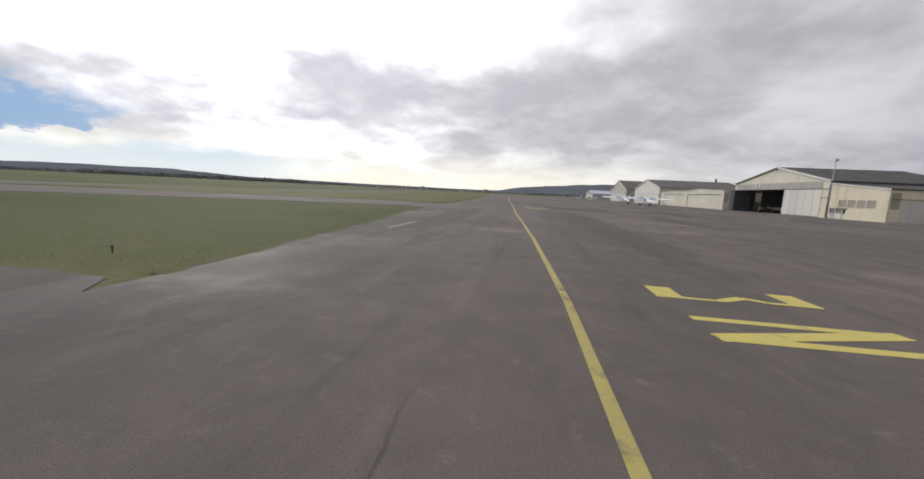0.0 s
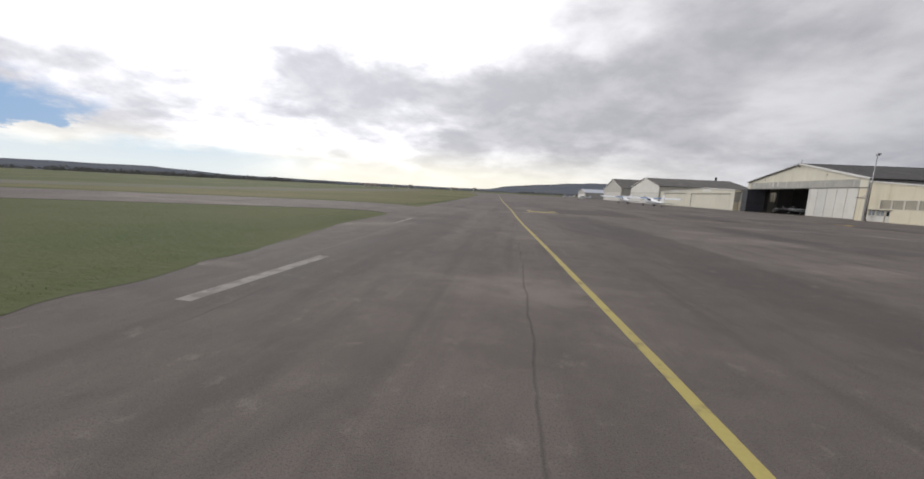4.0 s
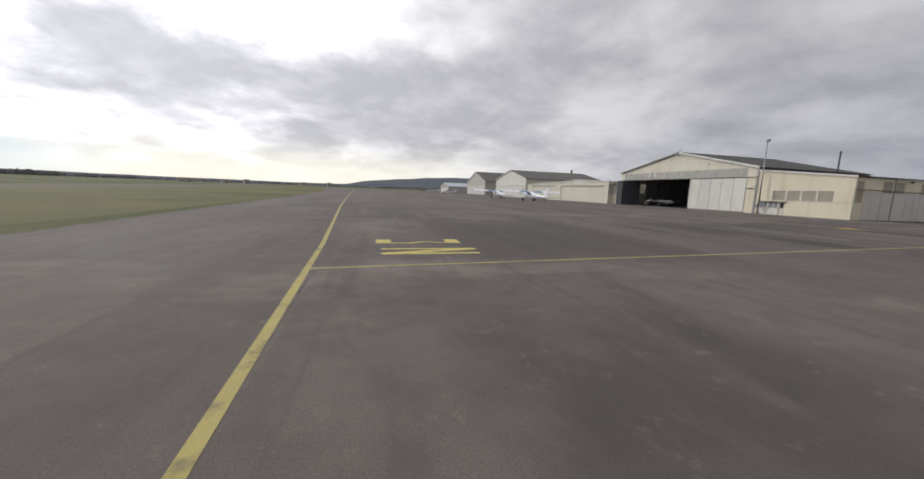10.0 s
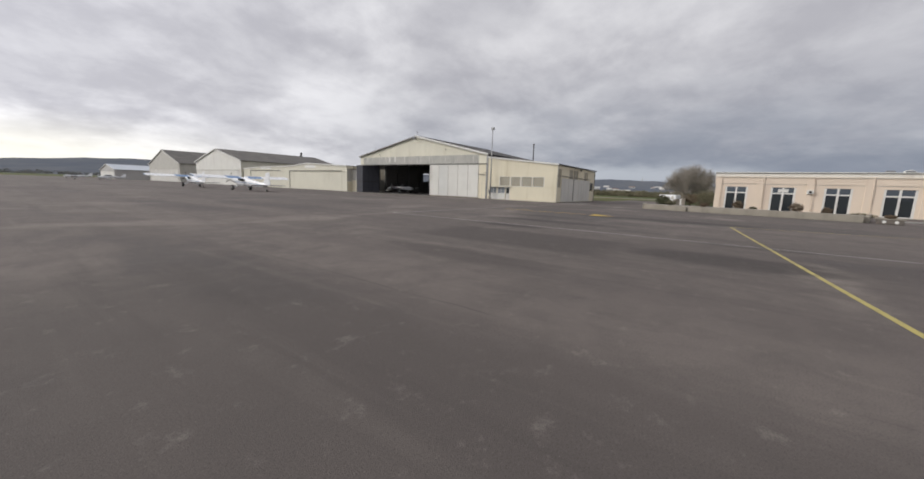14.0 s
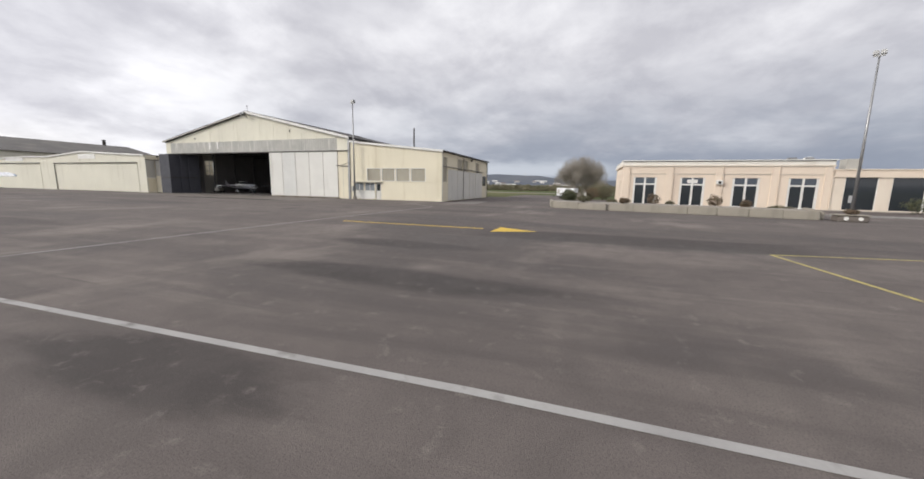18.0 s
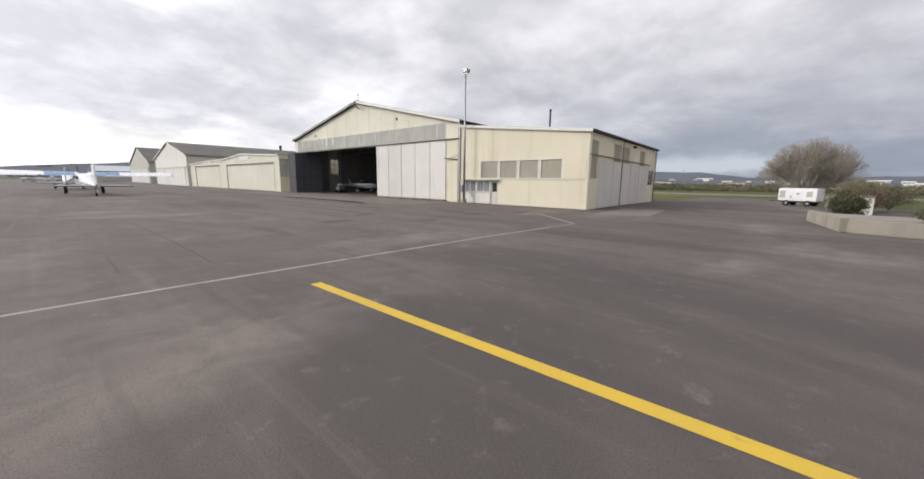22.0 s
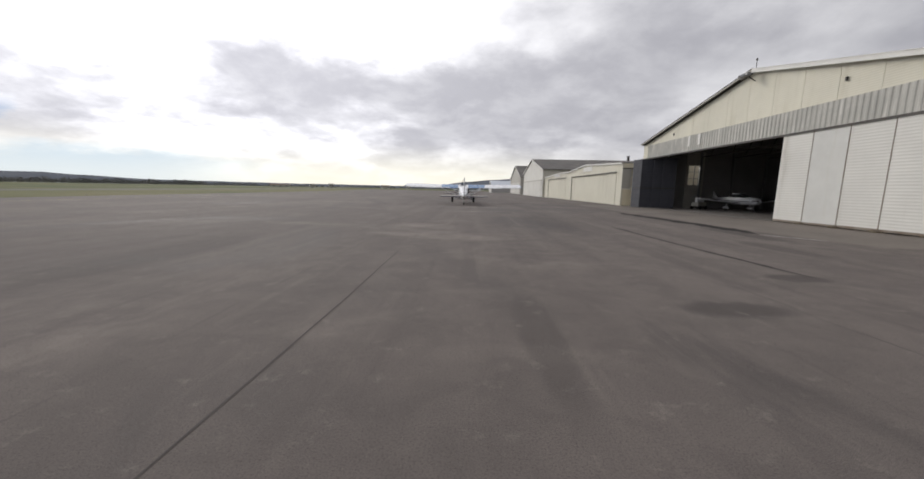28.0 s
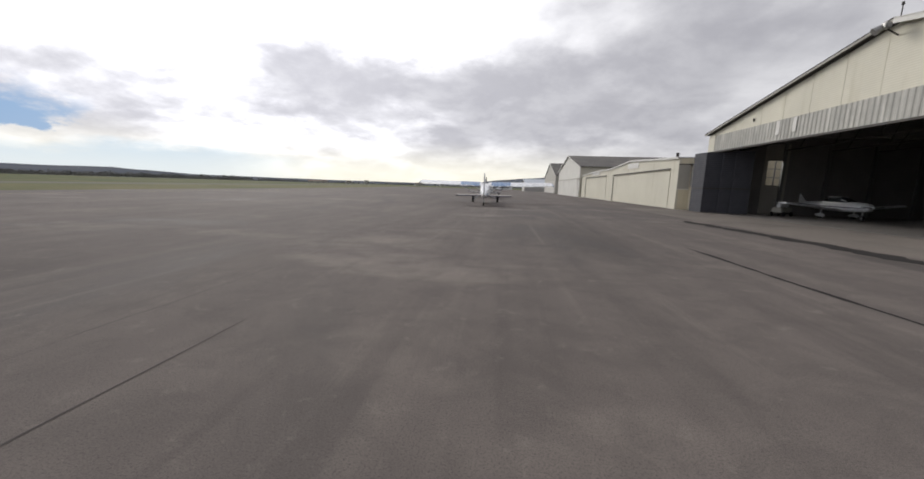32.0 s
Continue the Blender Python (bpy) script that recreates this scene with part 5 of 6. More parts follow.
dome = part("roof_dome", loft([(-66.6, 5.1, 0.1, 0.1, 0), (-66.4, 5.12, 0.35, 0.22, 0), (-66.1, 5.12, 0.4, 0.26, 0), (-65.8, 5.12, 0.35, 0.22, 0), (-65.6, 5.1, 0.1, 0.1, 0)]), WHITE_TRIM, terminal, "small white roof dome")
dome.location.x = TX + 1.2
for y in (-64.6, -66.0):
    part("roof_vent", cube(TX + 0.8, TX + 1.4, y - 0.4, y + 0.3, 5.0, 5.3, bevel=0.05), STEEL, terminal)
# lower southern wing with deep glazed bays and name board
WING = [(-68.7, -71.2, True), (-72.2, -79.5, True), (-80.0, -90.0, False), (-90.6, -99.0, False)]
part("wing_wall", wall_with_holes("x", TX, 0.3, -100, -67.6, 0, 3.3, [(b, a, 0.15 if g else 0.05, 3.28) for a, b, g in WING]), PINK_BAND, terminal)
part("wing_fascia", cube(TX - 0.12, TX + 0.35, -100, -67.76, 3.3, 4.0), PINK, terminal, "salmon fascia")
part("wing_cap", cube(TX - 0.2, TX + 0.4, -100, -67.86, 4.0, 4.1), PINK_BAND, terminal)
part("wing_roof", cube(TX, 18.6, -100, -67.6, 3.9, 3.98), CONCRETE, terminal)
for a, b, g in WING:
    gz = part("glazing", cube(TX + (0.12 if g else 0.2), TX + (0.14 if g else 0.22), b, a, 0.1, 3.28), GLASS, terminal, "dark full-height glazing")
    for y in np.arange(b, a + 0.01, (a - b) / max(1, round((a - b) / 2.4))):
        part("mullion", cube(TX + 0.04, TX + (0.12 if g else 0.2), y - 0.05, y + 0.05, 0.1, 3.28), WHITE_TRIM if g else DARK_STEEL, gz)
for y in (-79.75, -90.3):
    part("pillar", cube(TX - 0.15, TX - 0.005, y - 0.2, y + 0.2, 0, 3.3), WHITE_TRIM, terminal)
for k, wd in enumerate((0.5, 1.3)):
    part("hanging_sign", cube(TX + 0.05, TX + 0.11, -76.6 - k * 1.2, -76.6 - k * 1.2 + wd * 0.75, 2.5, 2.85), WHITE_TRIM, terminal)
block = part("roof_block", cube(TX + 0.5, TX + 1.6, -70.0, -68.8, 4.05, 5.1), GREY_SHEET, terminal)
board = part("name_board", cube(TX - 0.22, TX - 0.13, -87.6, -81.6, 3.45, 4.45), WHITE_TRIM, terminal, "white name board with dark blue capitals")
font = bpy.data.curves.new("name", "FONT")
font.body, font.size, font.extrude, font.align_x, font.align_y = "NANCY", 0.98, 0.015, "CENTER", "CENTER"
font.space_character = 1.25
letters = new("name_letters", font)
letters.matrix_world = Matrix.Translation((TX - 0.235, -84.6, 3.94)) @ Matrix(((0, 0, -1, 0), (-1, 0, 0, 0), (0, 1, 0, 0), (0, 0, 0, 1)))
font.materials.append(SIGN_BLUE)
letters.parent = board
letters["label"] = "dark blue capital letters"
pole = part("aerial", tube(bmesh.new(), (14, -82, 4.0), (14, -82, 7.0), 0.12, 0.08), WHITE_TRIM, terminal, "white roof aerial")

tower = thing("control_tower", (12.6, -100, 0), "pale stepped control tower block with dark glazed cab", "control tower")
part("lower_block", cube(-1, 8, -12, 9.5, 3.9, 7.0), PINK_BAND, tower)
part("stair_block", cube(-1, 8, -12, 9.5, 0, 3.9), PINK, tower)
part("shaft", cube(1, 7, -10, 2.0, 7.0, 11.5), PINK_BAND, tower)
for y in (0.6, -2.5):
    part("window", cube(0.96, 1.0, y - 0.4, y + 0.4, 9.0, 10.0), GLASS, tower)
part("cab", cube(0.2, 7.8, -11, 2.6, 11.5, 13.2), GLASS, tower, "dark glazed cab")
part("cab_roof", cube(-0.2, 8.2, -11.4, 3.0, 13.2, 13.5), GREY_SHEET, tower)

# planter wall of concrete blocks, soil and shrubs
planter = thing("planter", (0, 0, 0), "long low concrete-block planter edging the terminal forecourt", "planter")


def planter_run(p, q):
    p, q = Vector(p), Vector(q)
    n = max(1, round((q - p).length / 2.0))
    ang = math.atan2(q.y - p.y, q.x - p.x)
    for k in range(n):
        a = p + (q - p) * (k / n)
        wl = (q - p).length / n
        ob = part("concrete_block", cube(0.005, wl - 0.005, -0.14, 0.14, 0, 0.60 + random.uniform(-0.05, 0.03), bevel=0.03), PLANTER, planter)
        ob.matrix_local = pose(a.x, a.y, 0, 0, 0, math.degrees(ang) + random.uniform(-0.4, 0.4))


planter_run((2.0, -41.2, 0), (-4.0, -41.9, 0))
planter_run((-4.1, -42.0, 0), (-5.6, -46.5, 0))
planter_run((-5.65, -46.7, 0), (-8.0, -59.6, 0))
planter_run((-7.8, -59.8, 0), (-3.0, -61.0, 0))
part("soil", prism([(-7.85, -59.6), (-5.55, -46.6), (-4.0, -42.1), (2.0, -41.5), (-3.0, -60.8)], "z", 0.0, 0.5), CONCRETE, planter)
structure("kerb", cube(-3.0, -2.7, -105, -61.4, 0, 0.12, bevel=0.02), WHITE_LINE, "low white-painted kerb before the terminal", "kerb")


trough = thing("flower_trough", (-8.4, -60.95, 0), "low brown concrete trough with two round white marks", "flower trough", turn=-8)
part("body", cube(-0.5, 0.5, -0.75, 0.75, 0.0, 0.40, bevel=0.06), THRESHOLD, trough)
part("rim", cube(-0.56, 0.56, -0.81, 0.81, 0.401, 0.46, bevel=0.02), PLANTER, trough, "pale concrete rim")
for y in (-0.34, 0.34):
    part("round_mark", tube(bmesh.new(), (-0.522, y, 0.21), (-0.499, y, 0.21), 0.12, n=16), WHITE_TRIM, trough, "round white mark")


def leaf_mesh(seed, radius, height, count, size):
    rng = np.random.default_rng(seed)
    u = rng.normal(size=(count, 3))
    u /= np.linalg.norm(u, axis=1)[:, None]
    lump = 0.72 + 0.28 * np.sin(u[:, 0] * 5 + seed) * np.cos(u[:, 1] * 4 - seed)
    c = u * (rng.uniform(0.35, 1.0, count) ** 0.5 * lump)[:, None] * (radius, radius, height / 2) + (0, 0, height / 2)
    c[:, 2] = np.maximum(c[:, 2], 0.02)
    a, b = rng.normal(size=(count, 3)), rng.normal(size=(count, 3))
    a /= np.linalg.norm(a, axis=1)[:, None]
    b -= (a * b).sum(1)[:, None] * a
    b /= np.linalg.norm(b, axis=1)[:, None]
    s = rng.uniform(0.6, 1.3, count)[:, None] * size
    v = np.stack([c - a * s, c + b * s * 0.45, c + a * s, c - b * s * 0.45], 1)
    me = bpy.data.meshes.new("mesh")
    me.from_pydata(v.reshape(-1, 3).tolist(), [], np.arange(4 * count).reshape(-1, 4).tolist())
    return me


def shrub(at, radius, height, mat, seed, label, count=900):
    s = thing("shrub", at, label, "shrub", "shrubs")
    part("leaves", leaf_mesh(seed, radius, height, count * 2, 0.06), mat, s)
    bm = bmesh.new()
    rng = random.Random(seed)
    for k in range(7):
        a = rng.uniform(0, 6.28)
        tube(bm, (0, 0, 0), (radius * 0.6 * math.cos(a), radius * 0.6 * math.sin(a), height * 0.7), 0.025, 0.008, n=5)
    part("stem", bm, BARK, s)
    return s


for k, (x, y, r, h, dark) in enumerate(((2.0, -47.3, 0.8, 0.9, 1), (2.4, -51.2, 0.75, 1.6, 0), (2.4, -52.7, 0.5, 0.8, 1), (2.4, -56.5, 0.85, 1.6, 0), (2.4, -59.0, 0.6, 1.1, 0), (2.2, -61.6, 1.3, 0.6, 1), (4.5, -72.5, 1.6, 1.6, 1), (4.3, -75.3, 1.3, 1.4, 1), (4.5, -79.5, 1.5, 1.5, 1), (4.3, -82.5, 1.1, 1.0, 0), (4.3, -86, 1.4, 1.6, 1), (4.2, -89, 1.2, 1.3, 0), (-2.5, -44.6, 0.8, 0.7, 1), (-3.6, -48.0, 0.6, 0.6, 0))):
    raised = 0.5 if -62.3 < y < -43 and x < 0 else 0.0
    shrub((x, y, raised), r, h, (LEAF_DARK if y < -70 else LEAF_GREY) if dark else LEAF_BROWN, 20 + k, ("dark green rounded shrub in the forecourt" if y < -70 else "grey-olive rounded shrub in the forecourt") if dark else "brown winter shrub before the terminal doors", 700)
shrub((-8.4, -60.95, 0.44), 0.45, 0.38, LEAF_BROWN, 57, "small brown winter plants in the trough", 500)
shrub((5.0, -42.9, 0), 1.2, 1.85, LEAF_DARK, 51, "tall dark green bush at the planter's end", 2600)
shrub((17.0, -45.4, 0), 1.5, 2.2, LEAF_BROWN, 52, "brown bramble bush beside the terminal", 1500)
shrub((30.0, -46.5, 0), 2.2, 3.0, LEAF_OLIVE, 54, "yellowish olive scrub below the bare tree", 2600)
shrub((38.0, -47.5, -0.02), 2.6, 3.4, LEAF_OLIVE, 55, "yellowish olive scrub below the bare tree", 2600)
shrub((26.0, -47.8, 0), 1.8, 2.2, LEAF_OLIVE, 56, "yellowish olive scrub below the bare tree", 2200)
shrub((20.0, -47.0, 0), 1.9, 2.4, LEAF_GREY, 53, "grey-olive winter bush behind the forecourt", 1800)


# ---- trees ----
def bare_tree(at, width, height, stems, seed, label):
    """A multi-stemmed leafless tree: stems fan out from the ground and fork into fine upswept twigs inside a broad dome."""
    t = thing("tree", at, label, "tree")
    rng = random.Random(seed)
    trunk, crown = bmesh.new(), bmesh.new()
    base_z = height * 0.30

    def inside(p):
        dz = (p.z - base_z) / (height - base_z) if p.z > base_z else (p.z - base_z) / (base_z * 1.1)
        bump = 1.0 + 0.12 * noise.noise(Vector((p.x * 0.5 + seed, p.y * 0.5, p.z * 0.5)))
        return (p.x * p.x + p.y * p.y) / (width / 2) ** 2 + dz * dz < bump

    def grow(p, dr, length, r, level):
        q = p + dr * length
        for _ in range(6):
            if inside(q) or level == 0:
                break
            length *= 0.75
            q = p + dr * length
        bend = (p + q) / 2 + Vector((rng.uniform(-1, 1), rng.uniform(-1, 1), rng.uniform(-0.5, 0.5))) * length * 0.06
        n = (8, 6, 4, 3, 3)[level]
        tgt = trunk if level < 2 else crown
        tube(tgt, p, bend, r, r * 0.82, n=n, caps=False)
        tube(tgt, bend, q, r * 0.82, r * 0.60, n=n, caps=False)
        if level >= 4:
            return
        for k in range((6, 6, 5, 6)[level]):
            side = Vector((rng.gauss(0, 1), rng.gauss(0, 1), rng.gauss(0, 0.55))).normalized()
            start = p + (q - p) * rng.uniform(0.25, 1.0)
            nd = (dr * 0.75 + side * 0.56 + Vector((0, 0, 0.20))).normalized()
            grow(start, nd, (height * 0.34, height * 0.24, height * 0.16, height * 0.105)[level] * rng.uniform(0.65, 1.15), max(r * 0.48, 0.008), level + 1)
    for k in range(stems):
        a = 2 * math.pi * k / stems + rng.uniform(-0.3, 0.3)
        lean = 0.10 + 1.25 * ((k * 0.618) % 1.0)
        root = Vector((0.5 * math.cos(a) * rng.random(), 0.5 * math.sin(a) * rng.random(), 0))
        grow(root, Vector((lean * math.cos(a), lean * math.sin(a), 1)).normalized(), height * rng.uniform(0.42, 0.55) * (1.08 - 0.25 * lean), 0.12, 0)
    part("trunk", trunk, PALE_BARK, t)
    part("crown", crown, TWIG, t, "dense leafless twigs")
    return t


bare_tree((46.5, -43.4, -0.02), 12.5, 9.0, 13, 8, "broad domed leafless tree with grey-brown twigs behind the apron")

# ---- white trailer ----
trailer = thing("trailer", (24.0, -41.7, 0.0), "white box generator trailer parked at the apron's edge", "trailer", turn=66)
part("body", cube(-1.55, 1.55, -0.75, 0.75, 0.48, 1.75, bevel=0.05), PLANE_WHITE, trailer)
part("chassis", cube(-1.5, 1.5, -0.6, 0.6, 0.36, 0.48), DARK_STEEL, trailer)
for x in (-0.9, 0.8):
    for s in (-1, 1):
        wh = part("wheel", tube(bmesh.new(), (x, s * 0.62, 0.27), (x, s * 0.80, 0.27), 0.27, n=16), RUBBER, trailer)
        part("hub", tube(bmesh.new(), (x, s * 0.79, 0.27), (x, s * 0.82, 0.27), 0.13, n=10), STEEL, wh)
part("drawbar", tube(bmesh.new(), (1.5, 0, 0.5), (2.6, 0, 0.38), 0.05), DARK_STEEL, trailer)
part("exhaust", tube(bmesh.new(), (-1.0, 0.3, 1.75), (-1.0, 0.3, 2.0), 0.05), DARK_STEEL, trailer)
for x0, x1, z0, z1 in ((-1.2, -0.75, 0.9, 1.45), (-0.2, 0.05, 1.1, 1.3), (0.4, 0.55, 0.8, 1.0), (0.95, 1.4, 0.8, 1.5)):
    for s in (-1, 1):
        vt = part("side_vent", cube(x0, x1, s * 0.75, s * 0.772, z0, z1), GREY_SHEET, trailer)
gate = thing("garden_wall", (13.5, -44.6, 0), "low pale grey wall with a darker door beside the terminal", "garden wall")
part("wall", cube(-3.4, 3.4, -0.12, 0.12, 0, 1.25, bevel=0.02), GREY_WALL, gate)
part("coping", cube(-3.5, 3.5, -0.17, 0.17, 1.252, 1.33, bevel=0.02), CONCRETE, gate)
part("door", cube(0.5, 1.4, 0.122, 0.15, 0.05, 1.2), GREY_SHEET, gate)
for x, y, hgt in ((16.5, -43.3, 1.0), (18.5, -43.4, 1.1), (21.0, -43.6, 0.9)):
    cb = thing("garden_block", (x, y, 0), "pale concrete block on the verge", "concrete block", "verge blocks")
    part("block", cube(-0.7, 0.7, -0.25, 0.25, 0, hgt, bevel=0.04), CONCRETE, cb)


# ---- parked aircraft ----
def wheel(parent, name, x, y, r, wdt):
    wl = part(name, tube(bmesh.new(), (x - wdt / 2, y, r), (x + wdt / 2, y, r), r, n=18), RUBBER, parent)
    for s in (-1, 1):
        part("rim", tube(bmesh.new(), (x + s * wdt * 0.4, y, r), (x + s * wdt * 0.56, y, r), r * 0.5, n=12), STEEL, wl)
    return wl


def utility_plane(at, turn, label):
    """High-wing tailwheel utility aircraft standing tail-down, 15.9 m span, nose towards local +y."""
    p = thing("high_wing_aircraft", at, label, "aircraft", "parked aircraft", "", turn)
    part("fuselage", loft([(-7.6, 1.02, 0.06, 0.12, 0.2), (-6.8, 1.00, 0.16, 0.26, 0.3), (-4.0, 1.16, 0.42, 0.46, 0.4), (-1.2, 1.40, 0.60, 0.66, 0.45), (1.4, 1.58, 0.64, 0.76, 0.45), (2.4, 1.58, 0.60, 0.58, 0.4), (3.6, 1.72, 0.42, 0.42, 0.2), (5.0, 1.86, 0.24, 0.26, 0.1), (5.25, 1.90, 0.1, 0.1, 0)], n=20), PLANE_WHITE, p, smooth=True)
    part("fuselage_stripe", loft([(-6.0, 1.08, 0.27, 0.08, 0.3), (-4.0, 1.18, 0.435, 0.10, 0.4), (-1.2, 1.36, 0.615, 0.14, 0.45), (1.4, 1.46, 0.655, 0.15, 0.45), (2.4, 1.50, 0.615, 0.13, 0.4), (3.6, 1.69, 0.432, 0.09, 0.2)]), PLANE_BLUE, p, "blue side stripe")
    part("windscreen", loft([(1.0, 2.10, 0.5, 0.20, 0.3), (1.75, 2.06, 0.54, 0.23, 0.3), (2.4, 1.92, 0.5, 0.20, 0.3)]), GLASS, p)
    tilt = Matrix.Translation((0, 0.6, 2.25)) @ Matrix.Rotation(radians(10.5), 4, "X") @ Matrix.Translation((0, -0.6, -2.5))
    for s in (-1, 1):
        for y0, y1 in ((-1.0, -0.3), (-0.2, 0.5), (0.6, 1.3)):
            part("cabin_window", cube(s * 0.62, s * 0.668, y0, y1, 1.66 + 0.05 * y0, 2.02 + 0.05 * y0, bevel=0.01), GLASS, p)
        wg = part("wing", wing((s * 0.4, 1.55, 2.46, 1.9), (s * 7.95, 1.5, 2.60, 1.85), 0.13), PLANE_WHITE, p, smooth=False)
        wg.matrix_local = tilt
        part("aileron", cube(s * 4.2, s * 7.7, -0.62, -0.38, 2.525, 2.555), PLANE_WHITE, wg)
        part("wing_panel", wing((s * 0.7, 1.553, 2.466, 1.90), (s * 3.0, 1.538, 2.508, 1.885), 0.145), PLANE_BLUE, wg, "blue inner wing panel")
        part("wing_tip", cube(s * 7.93, s * 8.02, -0.35, 1.35, 2.53, 2.70, bevel=0.03), PLANE_BLUE, wg)
        part("strut", tube(bmesh.new(), (s * 0.58, 0.7, 0.95), (s * 3.7, 0.75, 2.24), 0.045, n=6), PLANE_WHITE, p)
        tp = part("tailplane", wing((s * 0.1, -6.1, 1.02, 1.5), (s * 2.75, -6.25, 1.02, 1.25), 0.10), PLANE_TAIL, p, "grey-brown tailplane")
        part("elevator", cube(s * 0.3, s * 2.75, -7.98, -7.5, 0.955, 1.045, bevel=0.01), PLANE_STRIPE, tp, "dark elevator")
        lg = part("gear_leg", tube(bmesh.new(), (s * 0.45, 1.5, 0.95), (s * 1.45, 1.6, 0.42), 0.07, n=6), PLANE_WHITE, p)
        part("gear_stay", tube(bmesh.new(), (s * 0.15, 1.2, 0.95), (s * 1.4, 1.55, 0.40), 0.04, n=6), PLANE_WHITE, lg)
        wheel(p, "main_wheel", s * 1.52, 1.6, 0.42, 0.26)
    part("fin", prism([(-5.3, 1.25), (-6.4, 1.75), (-7.0, 3.05), (-7.7, 3.2), (-7.75, 1.05), (-6.5, 1.05)], "x", -0.06, 0.06), PLANE_WHITE, p)
    part("rudder", prism([(-7.72, 1.0), (-7.72, 3.2), (-8.05, 3.15), (-8.25, 1.15)], "x", -0.045, 0.045), PLANE_WHITE, p)
    part("tail_leg", tube(bmesh.new(), (0, -6.6, 0.9), (0, -7.0, 0.2), 0.05, n=6), STEEL, p)
    wheel(p, "tail_wheel", 0, -7.05, 0.17, 0.12)
    hub = part("spinner", loft([(5.22, 1.90, 0.17, 0.17, 0), (5.45, 1.93, 0.12, 0.12, 0), (5.6, 1.95, 0.02, 0.02, 0)]), STEEL, p, smooth=True)
    for a in (90, 210, 330):
        ca, sa = math.cos(radians(a)), math.sin(radians(a))
        part("propeller_blade", tube(bmesh.new(), (0.1 * ca, 5.33, 1.92 + 0.1 * sa), (1.25 * ca, 5.33, 1.92 + 1.25 * sa), 0.06, 0.045, n=5), DARK_STEEL, hub)
    return p


def light_low_wing(at, turn, label):
    """Low-wing touring aircraft with nosewheel, nose towards local +y."""
    p = thing("low_wing_aircraft", at, label, "aircraft", "parked aircraft", "", turn)
    part("fuselage", loft([(-4.6, 1.2, 0.06, 0.12, 0.2), (-2.4, 1.15, 0.28, 0.32, 0.3), (-0.6, 1.12, 0.5, 0.45, 0.45), (0.9, 1.1, 0.54, 0.45, 0.45), (1.9, 1.08, 0.46, 0.4, 0.4), (2.6, 1.08, 0.34, 0.32, 0.3), (2.75, 1.08, 0.15, 0.15, 0)]), PLANE_WHITE, p, smooth=True)
    part("side_stripe", loft([(-4.0, 1.18, 0.13, 0.05, 0.3), (-2.4, 1.12, 0.3, 0.06, 0.3), (-0.6, 1.08, 0.52, 0.07, 0.45), (0.9, 1.05, 0.56, 0.07, 0.45), (1.9, 1.04, 0.48, 0.07, 0.4), (2.6, 1.05, 0.36, 0.05, 0.3)]), PLANE_STRIPE, p, "dark side stripe")
    part("canopy", loft([(-1.3, 1.5, 0.2, 0.06, 0.3), (-0.6, 1.62, 0.44, 0.28, 0.3), (0.4, 1.64, 0.48, 0.3, 0.3), (1.2, 1.45, 0.42, 0.12, 0.3)]), GLASS, p)
    part("roof_strip", cube(-0.42, 0.42, -0.7, 0.35, 1.9, 1.95, bevel=0.02), PLANE_WHITE, p)
    for s in (-1, 1):
        part("wing", wing((s * 0.3, 0.9, 0.78, 1.7), (s * 5.0, 0.7, 1.25, 1.2), 0.13), PLANE_WHITE, p)
        part("tailplane", wing((s * 0.05, -3.9, 1.25, 0.9), (s * 1.6, -4.0, 1.25, 0.75), 0.09), PLANE_WHITE, p)
        part("gear_leg", tube(bmesh.new(), (s * 1.4, 0.0, 0.75), (s * 1.45, 0.0, 0.25), 0.05, n=6), PLANE_WHITE, p)
        fa = part("wheel_fairing", loft([(-0.5, 0.3, 0.03, 0.05, 0), (-0.1, 0.3, 0.11, 0.17, 0), (0.2, 0.3, 0.11, 0.17, 0), (0.42, 0.28, 0.05, 0.09, 0)]), PLANE_WHITE, p)
        fa.location.x = s * 1.45
        wheel(p, "main_wheel", s * 1.45, 0.0, 0.19, 0.14)
    part("fin", prism([(-3.3, 1.4), (-4.2, 2.35), (-4.8, 2.35), (-4.75, 1.2)], "x", -0.05, 0.05), PLANE_WHITE, p)
    part("nose_leg", tube(bmesh.new(), (0, 2.1, 0.85), (0, 2.15, 0.2), 0.04, n=6), STEEL, p)
    wheel(p, "nose_wheel", 0, 2.15, 0.19, 0.13)
    hub = part("spinner", loft([(2.73, 1.08, 0.16, 0.16, 0), (3.0, 1.08, 0.03, 0.03, 0)]), PLANE_WHITE, p)
    for s in (-1, 1):
        part("propeller_blade", tube(bmesh.new(), (s * 0.1, 2.82, 1.08), (s * 0.9, 2.82, 1.18), 0.06, 0.035, n=5), DARK_STEEL, hub)
    return p


